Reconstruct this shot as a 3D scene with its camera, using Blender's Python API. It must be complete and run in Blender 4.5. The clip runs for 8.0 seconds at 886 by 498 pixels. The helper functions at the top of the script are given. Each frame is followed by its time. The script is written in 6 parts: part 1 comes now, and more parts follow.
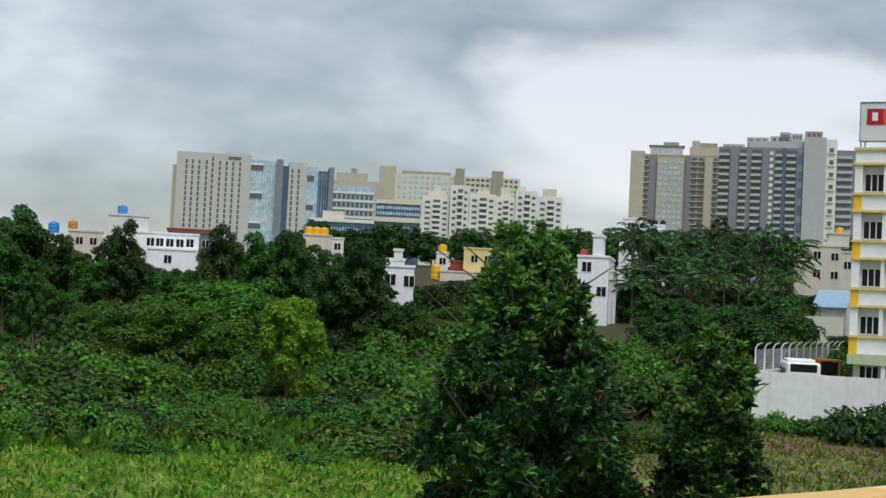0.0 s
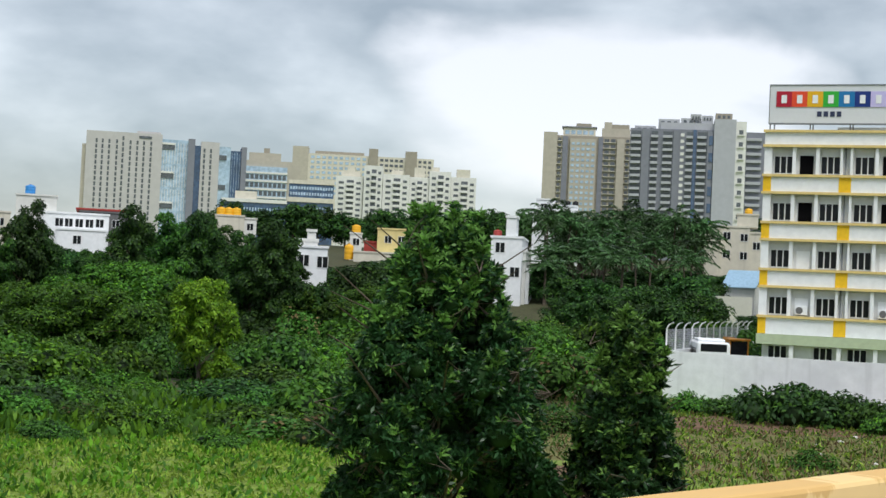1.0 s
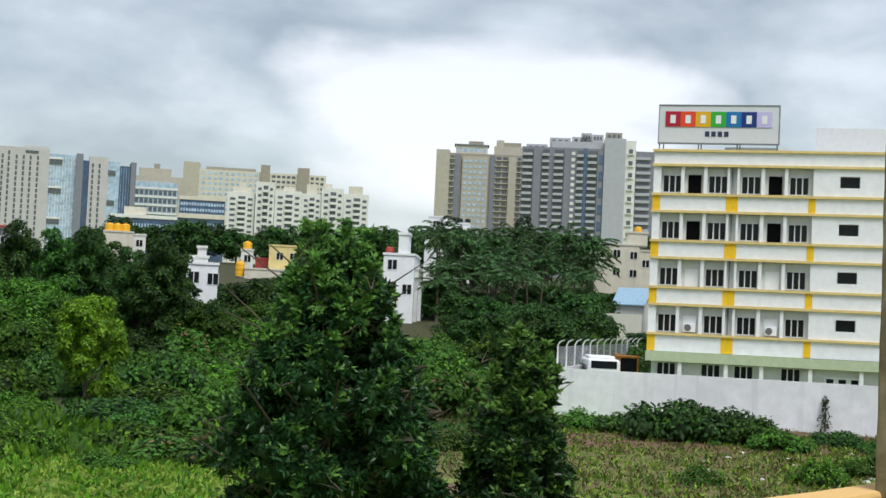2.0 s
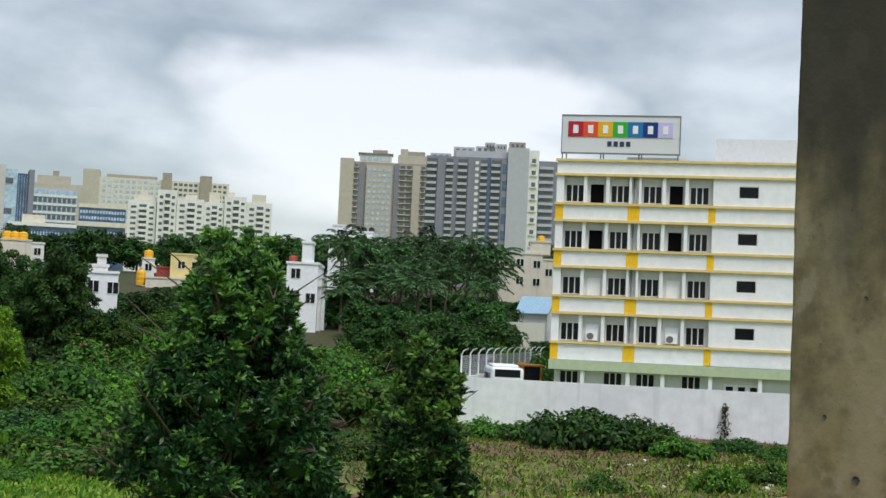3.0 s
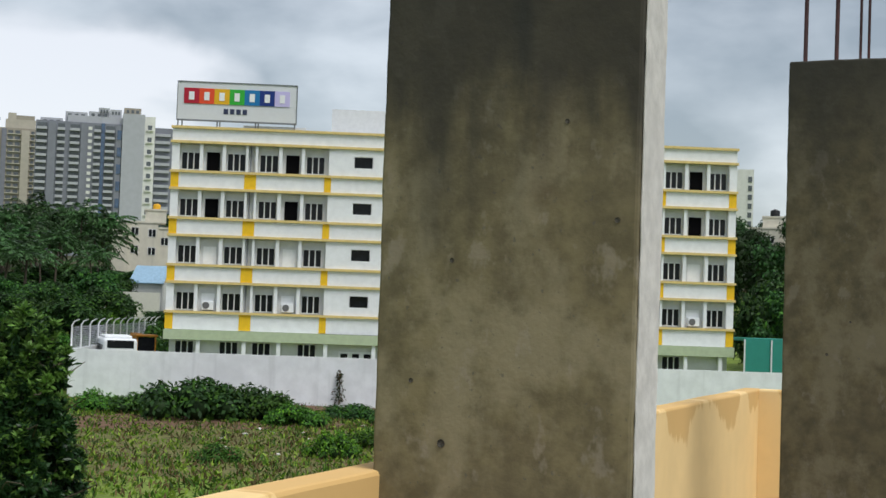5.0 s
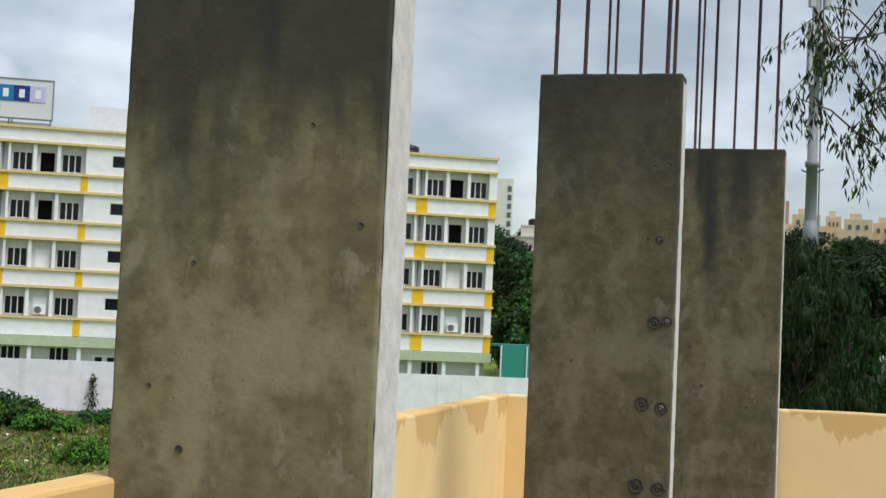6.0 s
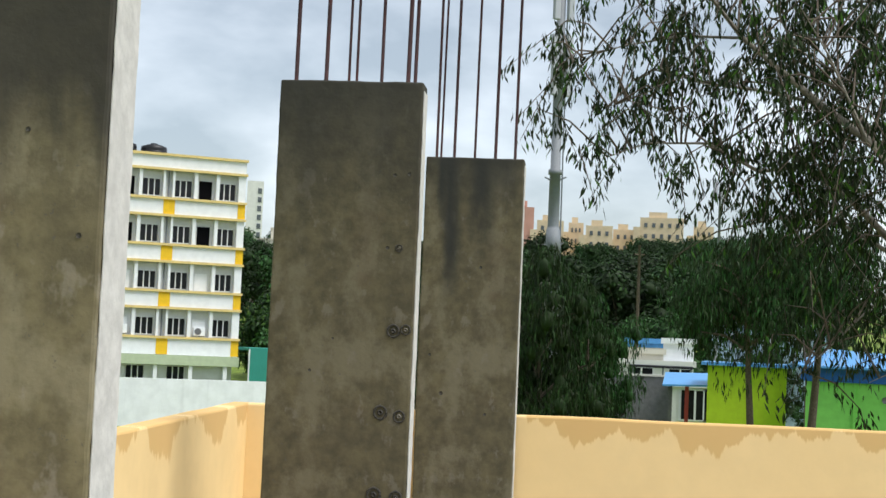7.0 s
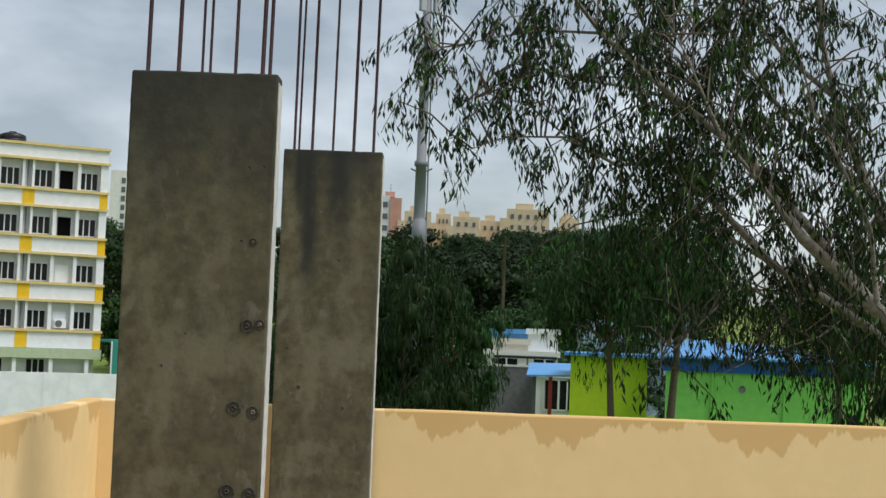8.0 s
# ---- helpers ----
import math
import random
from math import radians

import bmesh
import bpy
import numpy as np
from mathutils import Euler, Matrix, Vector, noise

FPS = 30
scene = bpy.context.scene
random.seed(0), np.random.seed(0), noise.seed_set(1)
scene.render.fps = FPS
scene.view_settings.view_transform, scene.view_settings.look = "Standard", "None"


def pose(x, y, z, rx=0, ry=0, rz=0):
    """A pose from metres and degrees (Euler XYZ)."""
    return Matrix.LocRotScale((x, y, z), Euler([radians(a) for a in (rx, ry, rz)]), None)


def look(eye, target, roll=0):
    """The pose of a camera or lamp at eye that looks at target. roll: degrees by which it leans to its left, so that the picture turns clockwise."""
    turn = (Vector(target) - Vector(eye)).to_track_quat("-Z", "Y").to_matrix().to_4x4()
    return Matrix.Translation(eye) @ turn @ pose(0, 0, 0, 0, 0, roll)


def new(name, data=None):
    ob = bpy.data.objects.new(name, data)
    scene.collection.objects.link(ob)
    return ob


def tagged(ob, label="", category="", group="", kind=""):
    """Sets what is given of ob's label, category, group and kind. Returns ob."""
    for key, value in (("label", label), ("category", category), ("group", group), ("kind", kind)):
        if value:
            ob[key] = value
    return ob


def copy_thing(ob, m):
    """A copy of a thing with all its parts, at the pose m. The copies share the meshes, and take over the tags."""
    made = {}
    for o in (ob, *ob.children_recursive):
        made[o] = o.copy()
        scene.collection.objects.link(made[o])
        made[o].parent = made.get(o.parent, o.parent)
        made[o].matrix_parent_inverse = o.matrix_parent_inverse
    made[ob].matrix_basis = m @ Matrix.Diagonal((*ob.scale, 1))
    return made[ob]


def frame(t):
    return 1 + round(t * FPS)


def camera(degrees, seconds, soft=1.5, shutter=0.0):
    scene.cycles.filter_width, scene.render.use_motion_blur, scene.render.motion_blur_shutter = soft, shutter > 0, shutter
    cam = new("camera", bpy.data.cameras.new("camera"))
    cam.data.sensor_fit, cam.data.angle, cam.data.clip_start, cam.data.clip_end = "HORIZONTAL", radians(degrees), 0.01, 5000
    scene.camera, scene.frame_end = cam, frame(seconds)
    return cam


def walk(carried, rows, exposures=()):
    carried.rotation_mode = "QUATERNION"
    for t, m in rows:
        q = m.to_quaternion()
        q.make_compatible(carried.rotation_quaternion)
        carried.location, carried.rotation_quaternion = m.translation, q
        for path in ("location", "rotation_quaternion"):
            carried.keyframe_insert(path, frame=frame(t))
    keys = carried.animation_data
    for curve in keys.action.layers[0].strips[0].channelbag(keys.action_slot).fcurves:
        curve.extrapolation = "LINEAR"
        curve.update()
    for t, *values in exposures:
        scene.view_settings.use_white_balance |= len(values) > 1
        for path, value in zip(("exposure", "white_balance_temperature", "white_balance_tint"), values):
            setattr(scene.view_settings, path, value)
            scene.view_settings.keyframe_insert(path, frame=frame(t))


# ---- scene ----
# ---------- camera and walk ----------
def aim(x, y, z, az, pitch, roll):
    """A camera pose from a compass bearing (from +y towards +x), a pitch and a roll in degrees."""
    a, p = radians(az), radians(pitch)
    return look((x, y, z), (x + math.sin(a) * math.cos(p), y + math.cos(a) * math.cos(p), z + math.sin(p)), roll)


cam = camera(33.56, 8.0, soft=1.5)
walk(cam, [
    (0.0, aim(-0.098, -0.523, 6.247, -14.44, 2.28, 2.74)),
    (0.5, aim(-0.127, -0.420, 6.258, -12.85, 2.09, 2.86)),
    (1.0, aim(-0.152, -0.312, 6.268, -11.04, 1.68, 2.64)),
    (1.5, aim(-0.162, -0.206, 6.280, -8.76, 2.06, 2.64)),
    (3.0, aim(-0.186, 0.087, 6.293, -3.15, 3.05, 2.53)),
    (3.5, aim(-0.160, 0.163, 6.298, -0.50, 3.06, 2.34)),
    (4.0, aim(-0.132, 0.223, 6.294, 2.36, 3.03, 1.78)),
    (4.5, aim(-0.095, 0.285, 6.288, 6.84, 2.75, 1.50)),
    (4.7, aim(-0.080, 0.292, 6.283, 8.74, 2.57, 1.69)),
    (5.8, aim(-0.011, 0.298, 6.280, 19.33, 2.76, 2.45)),
    (6.0, aim(0.004, 0.300, 6.284, 20.96, 2.98, 2.53)),
    (6.5, aim(0.054, 0.333, 6.303, 26.21, 3.08, 2.61)),
    (7.0, aim(0.105, 0.355, 6.322, 30.67, 3.52, 2.45)),
    (7.5, aim(0.149, 0.364, 6.333, 34.41, 3.95, 2.40)),
    (8.0, aim(0.192, 0.350, 6.348, 35.84, 3.37, 2.22)),
], exposures=[(0.0, -0.30), (0.5, -0.2), (1.5, 0.0), (3.0, -0.1), (4.5, -0.26), (6.0, 0.0), (6.5, 0.08), (7.0, 0.3), (7.5, -0.02), (8.0, -0.12)])

# ---------- sky, sun ----------
SUN_AZ, SUN_EL = 150.0, 60.0
world = bpy.data.worlds.new("sky")
scene.world = world
world.use_nodes = True
nt = world.node_tree
nt.nodes.clear()


def wnode(kind, **values):
    nd = nt.nodes.new(kind)
    for k, v in values.items():
        nd.inputs[k].default_value = v
    return nd


w_out = nt.nodes.new("ShaderNodeOutputWorld")
w_add = nt.nodes.new("ShaderNodeAddShader")
w_sky = nt.nodes.new("ShaderNodeTexSky")
w_sky.sky_type, w_sky.sun_disc = "NISHITA", False
w_sky.sun_elevation, w_sky.sun_rotation = radians(SUN_EL), radians(SUN_AZ)
w_bg = wnode("ShaderNodeBackground", Strength=0.05)
w_cloud = wnode("ShaderNodeBackground", Strength=1.0)
w_co = nt.nodes.new("ShaderNodeTexCoord")
nt.links.new(w_sky.outputs[0], w_bg.inputs[0])
nt.links.new(w_bg.outputs[0], w_add.inputs[0])
nt.links.new(w_cloud.outputs[0], w_add.inputs[1])
nt.links.new(w_add.outputs[0], w_out.inputs[0])
# cloud deck: stretched noise, with a thin bright break near the skyline
w_map = nt.nodes.new("ShaderNodeMapping")
w_map.inputs["Scale"].default_value = (1.0, 1.0, 2.1)
w_map.inputs["Location"].default_value = (0.35, 0.1, 0.12)
nt.links.new(w_co.outputs["Generated"], w_map.inputs[0])
w_n1 = wnode("ShaderNodeTexNoise", Scale=6.0, Detail=6.0, Roughness=0.46, Distortion=0.25)
nt.links.new(w_map.outputs[0], w_n1.inputs["Vector"])
w_n2 = wnode("ShaderNodeTexNoise", Scale=11.0, Detail=5.0, Roughness=0.5)
nt.links.new(w_map.outputs[0], w_n2.inputs["Vector"])
# the break in the clouds
w_rot = nt.nodes.new("ShaderNodeMapping")
w_rot.vector_type = "POINT"
w_rot.inputs["Rotation"].default_value = (0, 0, radians(-5.0))
nt.links.new(w_co.outputs["Generated"], w_rot.inputs[0])
w_off = nt.nodes.new("ShaderNodeMapping")
w_off.inputs["Location"].default_value = (0.0, 0.0, -1.62)
w_off.inputs["Scale"].default_value = (6.4, 0.0, 13.5)
nt.links.new(w_rot.outputs[0], w_off.inputs[0])
w_len = nt.nodes.new("ShaderNodeVectorMath")
w_len.operation = "LENGTH"
nt.links.new(w_off.outputs[0], w_len.inputs[0])
w_wob = nt.nodes.new("ShaderNodeMath")
w_wob.operation = "MULTIPLY_ADD"
w_wob.inputs[1].default_value, w_wob.inputs[2].default_value = 1.7, -0.85
nt.links.new(w_n1.outputs["Fac"], w_wob.inputs[0])
w_sum = nt.nodes.new("ShaderNodeMath")
nt.links.new(w_len.outputs["Value"], w_sum.inputs[0])
nt.links.new(w_wob.outputs[0], w_sum.inputs[1])
w_gap = nt.nodes.new("ShaderNodeMapRange")
w_gap.interpolation_type = "SMOOTHSTEP"
for k, v in (("From Min", 0.68), ("From Max", 1.05), ("To Min", 1.0), ("To Max", 0.0)):
    w_gap.inputs[k].default_value = v
nt.links.new(w_sum.outputs[0], w_gap.inputs["Value"])
w_ramp = nt.nodes.new("ShaderNodeValToRGB")
w_mixn = nt.nodes.new("ShaderNodeMix")
w_mixn.inputs[0].default_value = 0.4
nt.links.new(w_n1.outputs["Fac"], w_mixn.inputs[2])
nt.links.new(w_n2.outputs["Fac"], w_mixn.inputs[3])
nt.links.new(w_mixn.outputs[0], w_ramp.inputs[0])
cr = w_ramp.color_ramp
cr.elements[0].position, cr.elements[0].color = 0.40, (0.27, 0.297, 0.315, 1)
cr.elements[1].position, cr.elements[1].color = 0.67, (0.68, 0.71, 0.735, 1)
el = cr.elements.new(0.53)
el.color = (0.45, 0.478, 0.50, 1)
w_mix = nt.nodes.new("ShaderNodeMix")
w_mix.data_type = "RGBA"
nt.links.new(w_gap.outputs[0], w_mix.inputs[0])
nt.links.new(w_ramp.outputs[0], w_mix.inputs[6])
w_mix.inputs[7].default_value = (0.80, 0.795, 0.815, 1)
nt.links.new(w_mix.outputs[2], w_cloud.inputs[0])

sun_data = bpy.data.lights.new("sun", "SUN")
sun_data.energy, sun_data.angle, sun_data.color = 2.9, radians(28), (1.0, 0.985, 0.955)
sun = new("sun", sun_data)
_a, _e = radians(SUN_AZ), radians(SUN_EL)
sun.matrix_world = look((60 * math.sin(_a), 60 * math.cos(_a), 70), (0, 0, 70 - 60 * math.tan(_e)))


# ---------- materials ----------
def mat(name, color, rough=0.7, vary=0.25, scale=1.0, bump=0.15, spots=None, metal=0.0, streak=0.0, spec=0.4, island=0.0, rand=0.0, trans=0.0):
    """Two scales of noise round a base colour. spots: colour of larger stains; streak: weight of runs down the face."""
    m = bpy.data.materials.new(name)
    m.use_nodes = True
    t = m.node_tree
    b = t.nodes["Principled BSDF"]
    b.inputs["Roughness"].default_value, b.inputs["Metallic"].default_value = rough, metal
    b.inputs["Specular IOR Level"].default_value = spec
    co = t.nodes.new("ShaderNodeTexCoord")

    def noise_tex(sc, det, vec=None, stretch=None):
        n = t.nodes.new("ShaderNodeTexNoise")
        n.inputs["Scale"].default_value, n.inputs["Detail"].default_value, n.inputs["Roughness"].default_value = sc, det, 0.6
        if stretch:
            mp = t.nodes.new("ShaderNodeMapping")
            mp.inputs["Scale"].default_value = stretch
            t.links.new(co.outputs["Object"], mp.inputs[0])
            t.links.new(mp.outputs[0], n.inputs["Vector"])
        else:
            t.links.new(co.outputs["Object"], n.inputs["Vector"])
        return n

    def mixed(fac, a, bcol):
        x = t.nodes.new("ShaderNodeMix")
        x.data_type = "RGBA"
        if isinstance(fac, float):
            x.inputs[0].default_value = fac
        else:
            t.links.new(fac, x.inputs[0])
        for sock, v in ((x.inputs[6], a), (x.inputs[7], bcol)):
            if isinstance(v, tuple):
                sock.default_value = (*v, 1)
            else:
                t.links.new(v, sock)
        return x.outputs[2]

    def ramp(value, lo, hi, top=1.0):
        r = t.nodes.new("ShaderNodeMapRange")
        r.interpolation_type = "SMOOTHSTEP"
        for k, v in (("From Min", lo), ("From Max", hi), ("To Max", top)):
            r.inputs[k].default_value = v
        t.links.new(value, r.inputs["Value"])
        return r.outputs[0]

    dark = tuple(c * (1 - vary) for c in color)
    light = tuple(min(1, c * (1 + vary * 0.6)) for c in color)
    n1 = noise_tex(scale * 6, 6)
    n2 = noise_tex(scale * 0.8, 4)
    col = mixed(ramp(n1.outputs["Fac"], 0.3, 0.7), dark, light)
    col = mixed(ramp(n2.outputs["Fac"], 0.45, 0.75, 0.55), col, spots or dark)
    if streak:
        n3 = noise_tex(1.0, 5, stretch=(scale * 7, scale * 7, scale * 0.35))
        col = mixed(ramp(n3.outputs["Fac"], 0.52, 0.72, streak), col, tuple(c * 0.35 for c in color))
    if island or rand:
        hsv = t.nodes.new("ShaderNodeHueSaturation")
        t.links.new(col, hsv.inputs["Color"])
        src = None
        for w, node, out in ((island, "ShaderNodeNewGeometry", "Random Per Island"), (rand, "ShaderNodeObjectInfo", "Random")):
            if not w:
                continue
            g = t.nodes.new(node)
            r = t.nodes.new("ShaderNodeMapRange")
            r.inputs["To Min"].default_value, r.inputs["To Max"].default_value = 1 - w, 1 + w
            t.links.new(g.outputs[out], r.inputs["Value"])
            if src is None:
                src = r.outputs[0]
            else:
                mu = t.nodes.new("ShaderNodeMath")
                mu.operation = "MULTIPLY"
                t.links.new(src, mu.inputs[0])
                t.links.new(r.outputs[0], mu.inputs[1])
                src = mu.outputs[0]
        t.links.new(src, hsv.inputs["Value"])
        if rand:
            g = t.nodes.new("ShaderNodeObjectInfo")
            r = t.nodes.new("ShaderNodeMapRange")
            r.inputs["To Min"].default_value, r.inputs["To Max"].default_value = 0.485, 0.512
            t.links.new(g.outputs["Random"], r.inputs["Value"])
            t.links.new(r.outputs[0], hsv.inputs["Hue"])
        col = hsv.outputs[0]
    t.links.new(col, b.inputs["Base Color"])
    if bump:
        bp = t.nodes.new("ShaderNodeBump")
        bp.inputs["Strength"].default_value, bp.inputs["Distance"].default_value = bump, 0.02
        t.links.new(n1.outputs["Fac"], bp.inputs["Height"])
        t.links.new(bp.outputs[0], b.inputs["Normal"])
    if trans:
        tr = t.nodes.new("ShaderNodeBsdfTranslucent")
        t.links.new(col, tr.inputs["Color"])
        mx = t.nodes.new("ShaderNodeMixShader")
        mx.inputs[0].default_value = trans
        t.links.new(b.outputs[0], mx.inputs[1])
        t.links.new(tr.outputs[0], mx.inputs[2])
        t.links.new(mx.outputs[0], t.nodes["Material Output"].inputs[0])
    return m


def leaf(name, color, vary=0.3, rough=0.5, trans=0.3, island=0.45, rand=0.25):
    return mat(name, color, rough, vary, 0.5, 0, island=island, rand=rand, trans=trans, spec=0.2)


M = {
    "white": mat("white_paint", (0.83, 0.845, 0.865), 0.75, 0.06, 0.3, 0.03, spots=(0.73, 0.75, 0.775)),
    "wall_white": mat("weathered_white_paint", (0.80, 0.82, 0.845), 0.8, 0.08, 0.2, 0.05, spots=(0.62, 0.64, 0.67), streak=0.18),
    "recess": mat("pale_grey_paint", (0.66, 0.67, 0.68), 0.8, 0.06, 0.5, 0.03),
    "cream_line": mat("ochre_cream_paint", (0.74, 0.56, 0.23), 0.7, 0.1, 0.5, 0.03),
    "yellow": mat("yellow_paint", (0.85, 0.52, 0.015), 0.7, 0.08, 0.5, 0.03),
    "sage": mat("sage_green_paint", (0.46, 0.54, 0.36), 0.75, 0.08, 0.4, 0.03),
    "frame": mat("window_frame_white", (0.72, 0.73, 0.74), 0.5, 0.05, 2, 0),
    "glass": mat("dark_window_glass", (0.012, 0.014, 0.017), 0.12, 0.3, 0.7, 0, spec=0.18),
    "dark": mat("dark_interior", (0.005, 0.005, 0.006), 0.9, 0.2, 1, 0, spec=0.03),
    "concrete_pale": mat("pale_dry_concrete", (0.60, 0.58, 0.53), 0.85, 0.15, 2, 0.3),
    "parapet": mat("ochre_parapet_paint", (0.74, 0.47, 0.19), 0.8, 0.06, 0.6, 0.12, spots=(0.70, 0.44, 0.17)),
    "roof_floor": mat("cement_roof_screed", (0.3, 0.29, 0.27), 0.9, 0.2, 1, 0.2, spots=(0.2, 0.2, 0.18)),
    "rust": mat("rusty_steel_bar", (0.042, 0.018, 0.018), 0.8, 0.45, 12, 0.3, metal=0.2, spots=(0.10, 0.034, 0.03)),
    "steel": mat("galvanised_steel", (0.20, 0.215, 0.23), 0.6, 0.12, 3, 0.05),
    "bark": mat("brown_bark", (0.12, 0.095, 0.07), 0.9, 0.35, 4, 0.5),
    "pale_bark": mat("pale_peeling_bark", (0.26, 0.235, 0.195), 0.8, 0.4, 3, 0.3, spots=(0.11, 0.09, 0.07)),
    "leaf_mango": leaf("glossy_dark_leaf", (0.022, 0.058, 0.018), 0.35, 0.33, 0.12),
    "leaf_new_lit": leaf("fresh_lit_leaf", (0.15, 0.28, 0.06), 0.3, 0.42, 0.35),
    "leaf_bright": leaf("bright_green_leaf", (0.125, 0.28, 0.02), 0.35, 0.5, 0.35, 0.45, 0.3),
    "leaf_lime": leaf("yellow_green_leaf", (0.20, 0.36, 0.02), 0.3, 0.5, 0.3, 0.4, 0.0),
    "leaf_scrub": leaf("scrub_leaf", (0.060, 0.155, 0.020), 0.35, 0.55, 0.25, 0.45, 0.42),
    "leaf_dark": leaf("dark_tree_leaf", (0.030, 0.082, 0.020), 0.35, 0.55, 0.2, 0.45, 0.35),
    "leaf_euc": leaf("grey_green_drooping_leaf", (0.019, 0.036, 0.009), 0.35, 0.6, 0.12),
    "leaf_palm": leaf("palm_leaflet", (0.050, 0.115, 0.034), 0.4, 0.34, 0.12, 0.45, 0.5),
    "leaf_hill": leaf("deep_green_leaf", (0.020, 0.048, 0.012), 0.35, 0.6, 0.15, 0.4, 0.5),
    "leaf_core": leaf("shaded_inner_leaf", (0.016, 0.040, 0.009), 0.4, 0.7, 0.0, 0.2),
    "leaf_dry": leaf("dry_brown_twigs", (0.17, 0.125, 0.055), 0.4, 0.8, 0.1),
    "grass": leaf("meadow_grass", (0.27, 0.39, 0.055), 0.3, 0.6, 0.3, 0.35, 0),
    "tower_grey": mat("warm_grey_cladding", (0.50, 0.485, 0.48), 0.7, 0.06, 0.06, 0),
    # beige and tan greyed: the haze of distance is in the colour
    "tower_beige": mat("beige_render", (0.46, 0.425, 0.355), 0.8, 0.08, 0.08, 0),
    "tower_tan": mat("tan_render", (0.33, 0.30, 0.245), 0.8, 0.08, 0.08, 0),
    "tower_blue": mat("blue_glass_dark", (0.05, 0.10, 0.19), 0.12, 0.35, 0.1, 0, spec=0.7),
    "tower_glass": mat("pale_blue_glass", (0.40, 0.53, 0.66), 0.15, 0.3, 0.1, 0, spec=0.7, spots=(0.26, 0.4, 0.55)),
    "slate": mat("slate_blue_grey_render", (0.21, 0.22, 0.26), 0.75, 0.08, 0.08, 0),
    "pale_grey": mat("pale_grey_render", (0.42, 0.43, 0.47), 0.75, 0.06, 0.08, 0),
    "off_white": mat("off_white_render", (0.72, 0.72, 0.69), 0.8, 0.07, 0.12, 0, spots=(0.6, 0.6, 0.56), streak=0.15),
    # cream greyed for haze too
    "cream": mat("cream_render", (0.63, 0.595, 0.50), 0.8, 0.08, 0.15, 0, streak=0.2),
    "house_yellow": mat("pale_yellow_render", (0.70, 0.58, 0.26), 0.8, 0.1, 0.2, 0),
    "pink": mat("salmon_pink_render", (0.58, 0.31, 0.24), 0.8, 0.08, 0.1, 0),
    "sand": mat("sand_render", (0.68, 0.55, 0.37), 0.8, 0.08, 0.1, 0),
    # dark glass lightened by distance haze, mixed into the colour
    "window_far": mat("far_window_hazed", (0.12, 0.135, 0.15), 0.25, 0.3, 0.3, 0),
    "tank_yellow": mat("yellow_plastic", (0.80, 0.42, 0.02), 0.5, 0.1, 1, 0),
    "tank_black": mat("black_plastic", (0.012, 0.012, 0.014), 0.45, 0.2, 1, 0),
    "tank_blue": mat("blue_plastic", (0.04, 0.25, 0.62), 0.5, 0.1, 1, 0),
    "blue_sheet": mat("blue_roof_sheet", (0.10, 0.33, 0.66), 0.45, 0.12, 0.6, 0.05, metal=0.1),
    "pale_sheet": mat("faded_blue_sheet", (0.30, 0.46, 0.60), 0.5, 0.12, 0.6, 0.05),
    "blue_deep": mat("deep_blue_paint", (0.012, 0.11, 0.42), 0.5, 0.12, 0.6, 0.03),
    "lime": mat("lime_green_paint", (0.24, 0.66, 0.13), 0.7, 0.08, 0.7, 0.05, spots=(0.2, 0.56, 0.12)),
    "lime_yellow": mat("yellow_green_paint", (0.47, 0.66, 0.02), 0.7, 0.08, 0.7, 0.05),
    "grey_wall": mat("grey_block_wall", (0.15, 0.15, 0.155), 0.9, 0.2, 0.8, 0.2),
    "net": mat("green_shade_net", (0.03, 0.26, 0.20), 0.8, 0.2, 3, 0.1),
    "orange": mat("orange_machine_paint", (0.62, 0.26, 0.03), 0.5, 0.15, 1, 0),
    "rubber": mat("black_rubber", (0.02, 0.02, 0.02), 0.85, 0.2, 2, 0),
    "red": mat("dull_red", (0.42, 0.06, 0.05), 0.6, 0.1, 1, 0),
}
RAINBOW = [mat("sign_" + n, c, 0.4, 0.03, 1, 0) for n, c in (
    ("crimson", (0.42, 0.008, 0.03)), ("vermilion", (0.75, 0.07, 0.02)), ("amber", (0.75, 0.42, 0.01)), ("green", (0.03, 0.40, 0.04)),
    ("blue", (0.01, 0.17, 0.42)), ("navy", (0.006, 0.03, 0.2)), ("lilac", (0.55, 0.50, 0.80)))]
M["sign_white"] = mat("sign_panel_white", (0.66, 0.68, 0.71), 0.4, 0.03, 0.5, 0)
M["ink"] = mat("sign_ink", (0.03, 0.04, 0.09), 0.5, 0.05, 1, 0)


# ---------- mesh helpers ----------
def mesh_of(name, verts, faces, material, smooth=False):
    me = bpy.data.meshes.new(name)
    me.from_pydata([tuple(v) for v in verts], [], [tuple(f) for f in faces])
    if smooth:
        me.shade_smooth()
    me.materials.append(material)
    return me


def add(name, me, parent=None, m=None, label=""):
    ob = new(name, me)
    if m is not None:
        ob.matrix_basis = m
    if parent is not None:
        ob.parent = parent
    if label:
        ob["label"] = label
    return ob


BOX_F = np.array([(0, 3, 2, 1), (4, 5, 6, 7), (0, 1, 5, 4), (1, 2, 6, 5), (2, 3, 7, 6), (3, 0, 4, 7)])


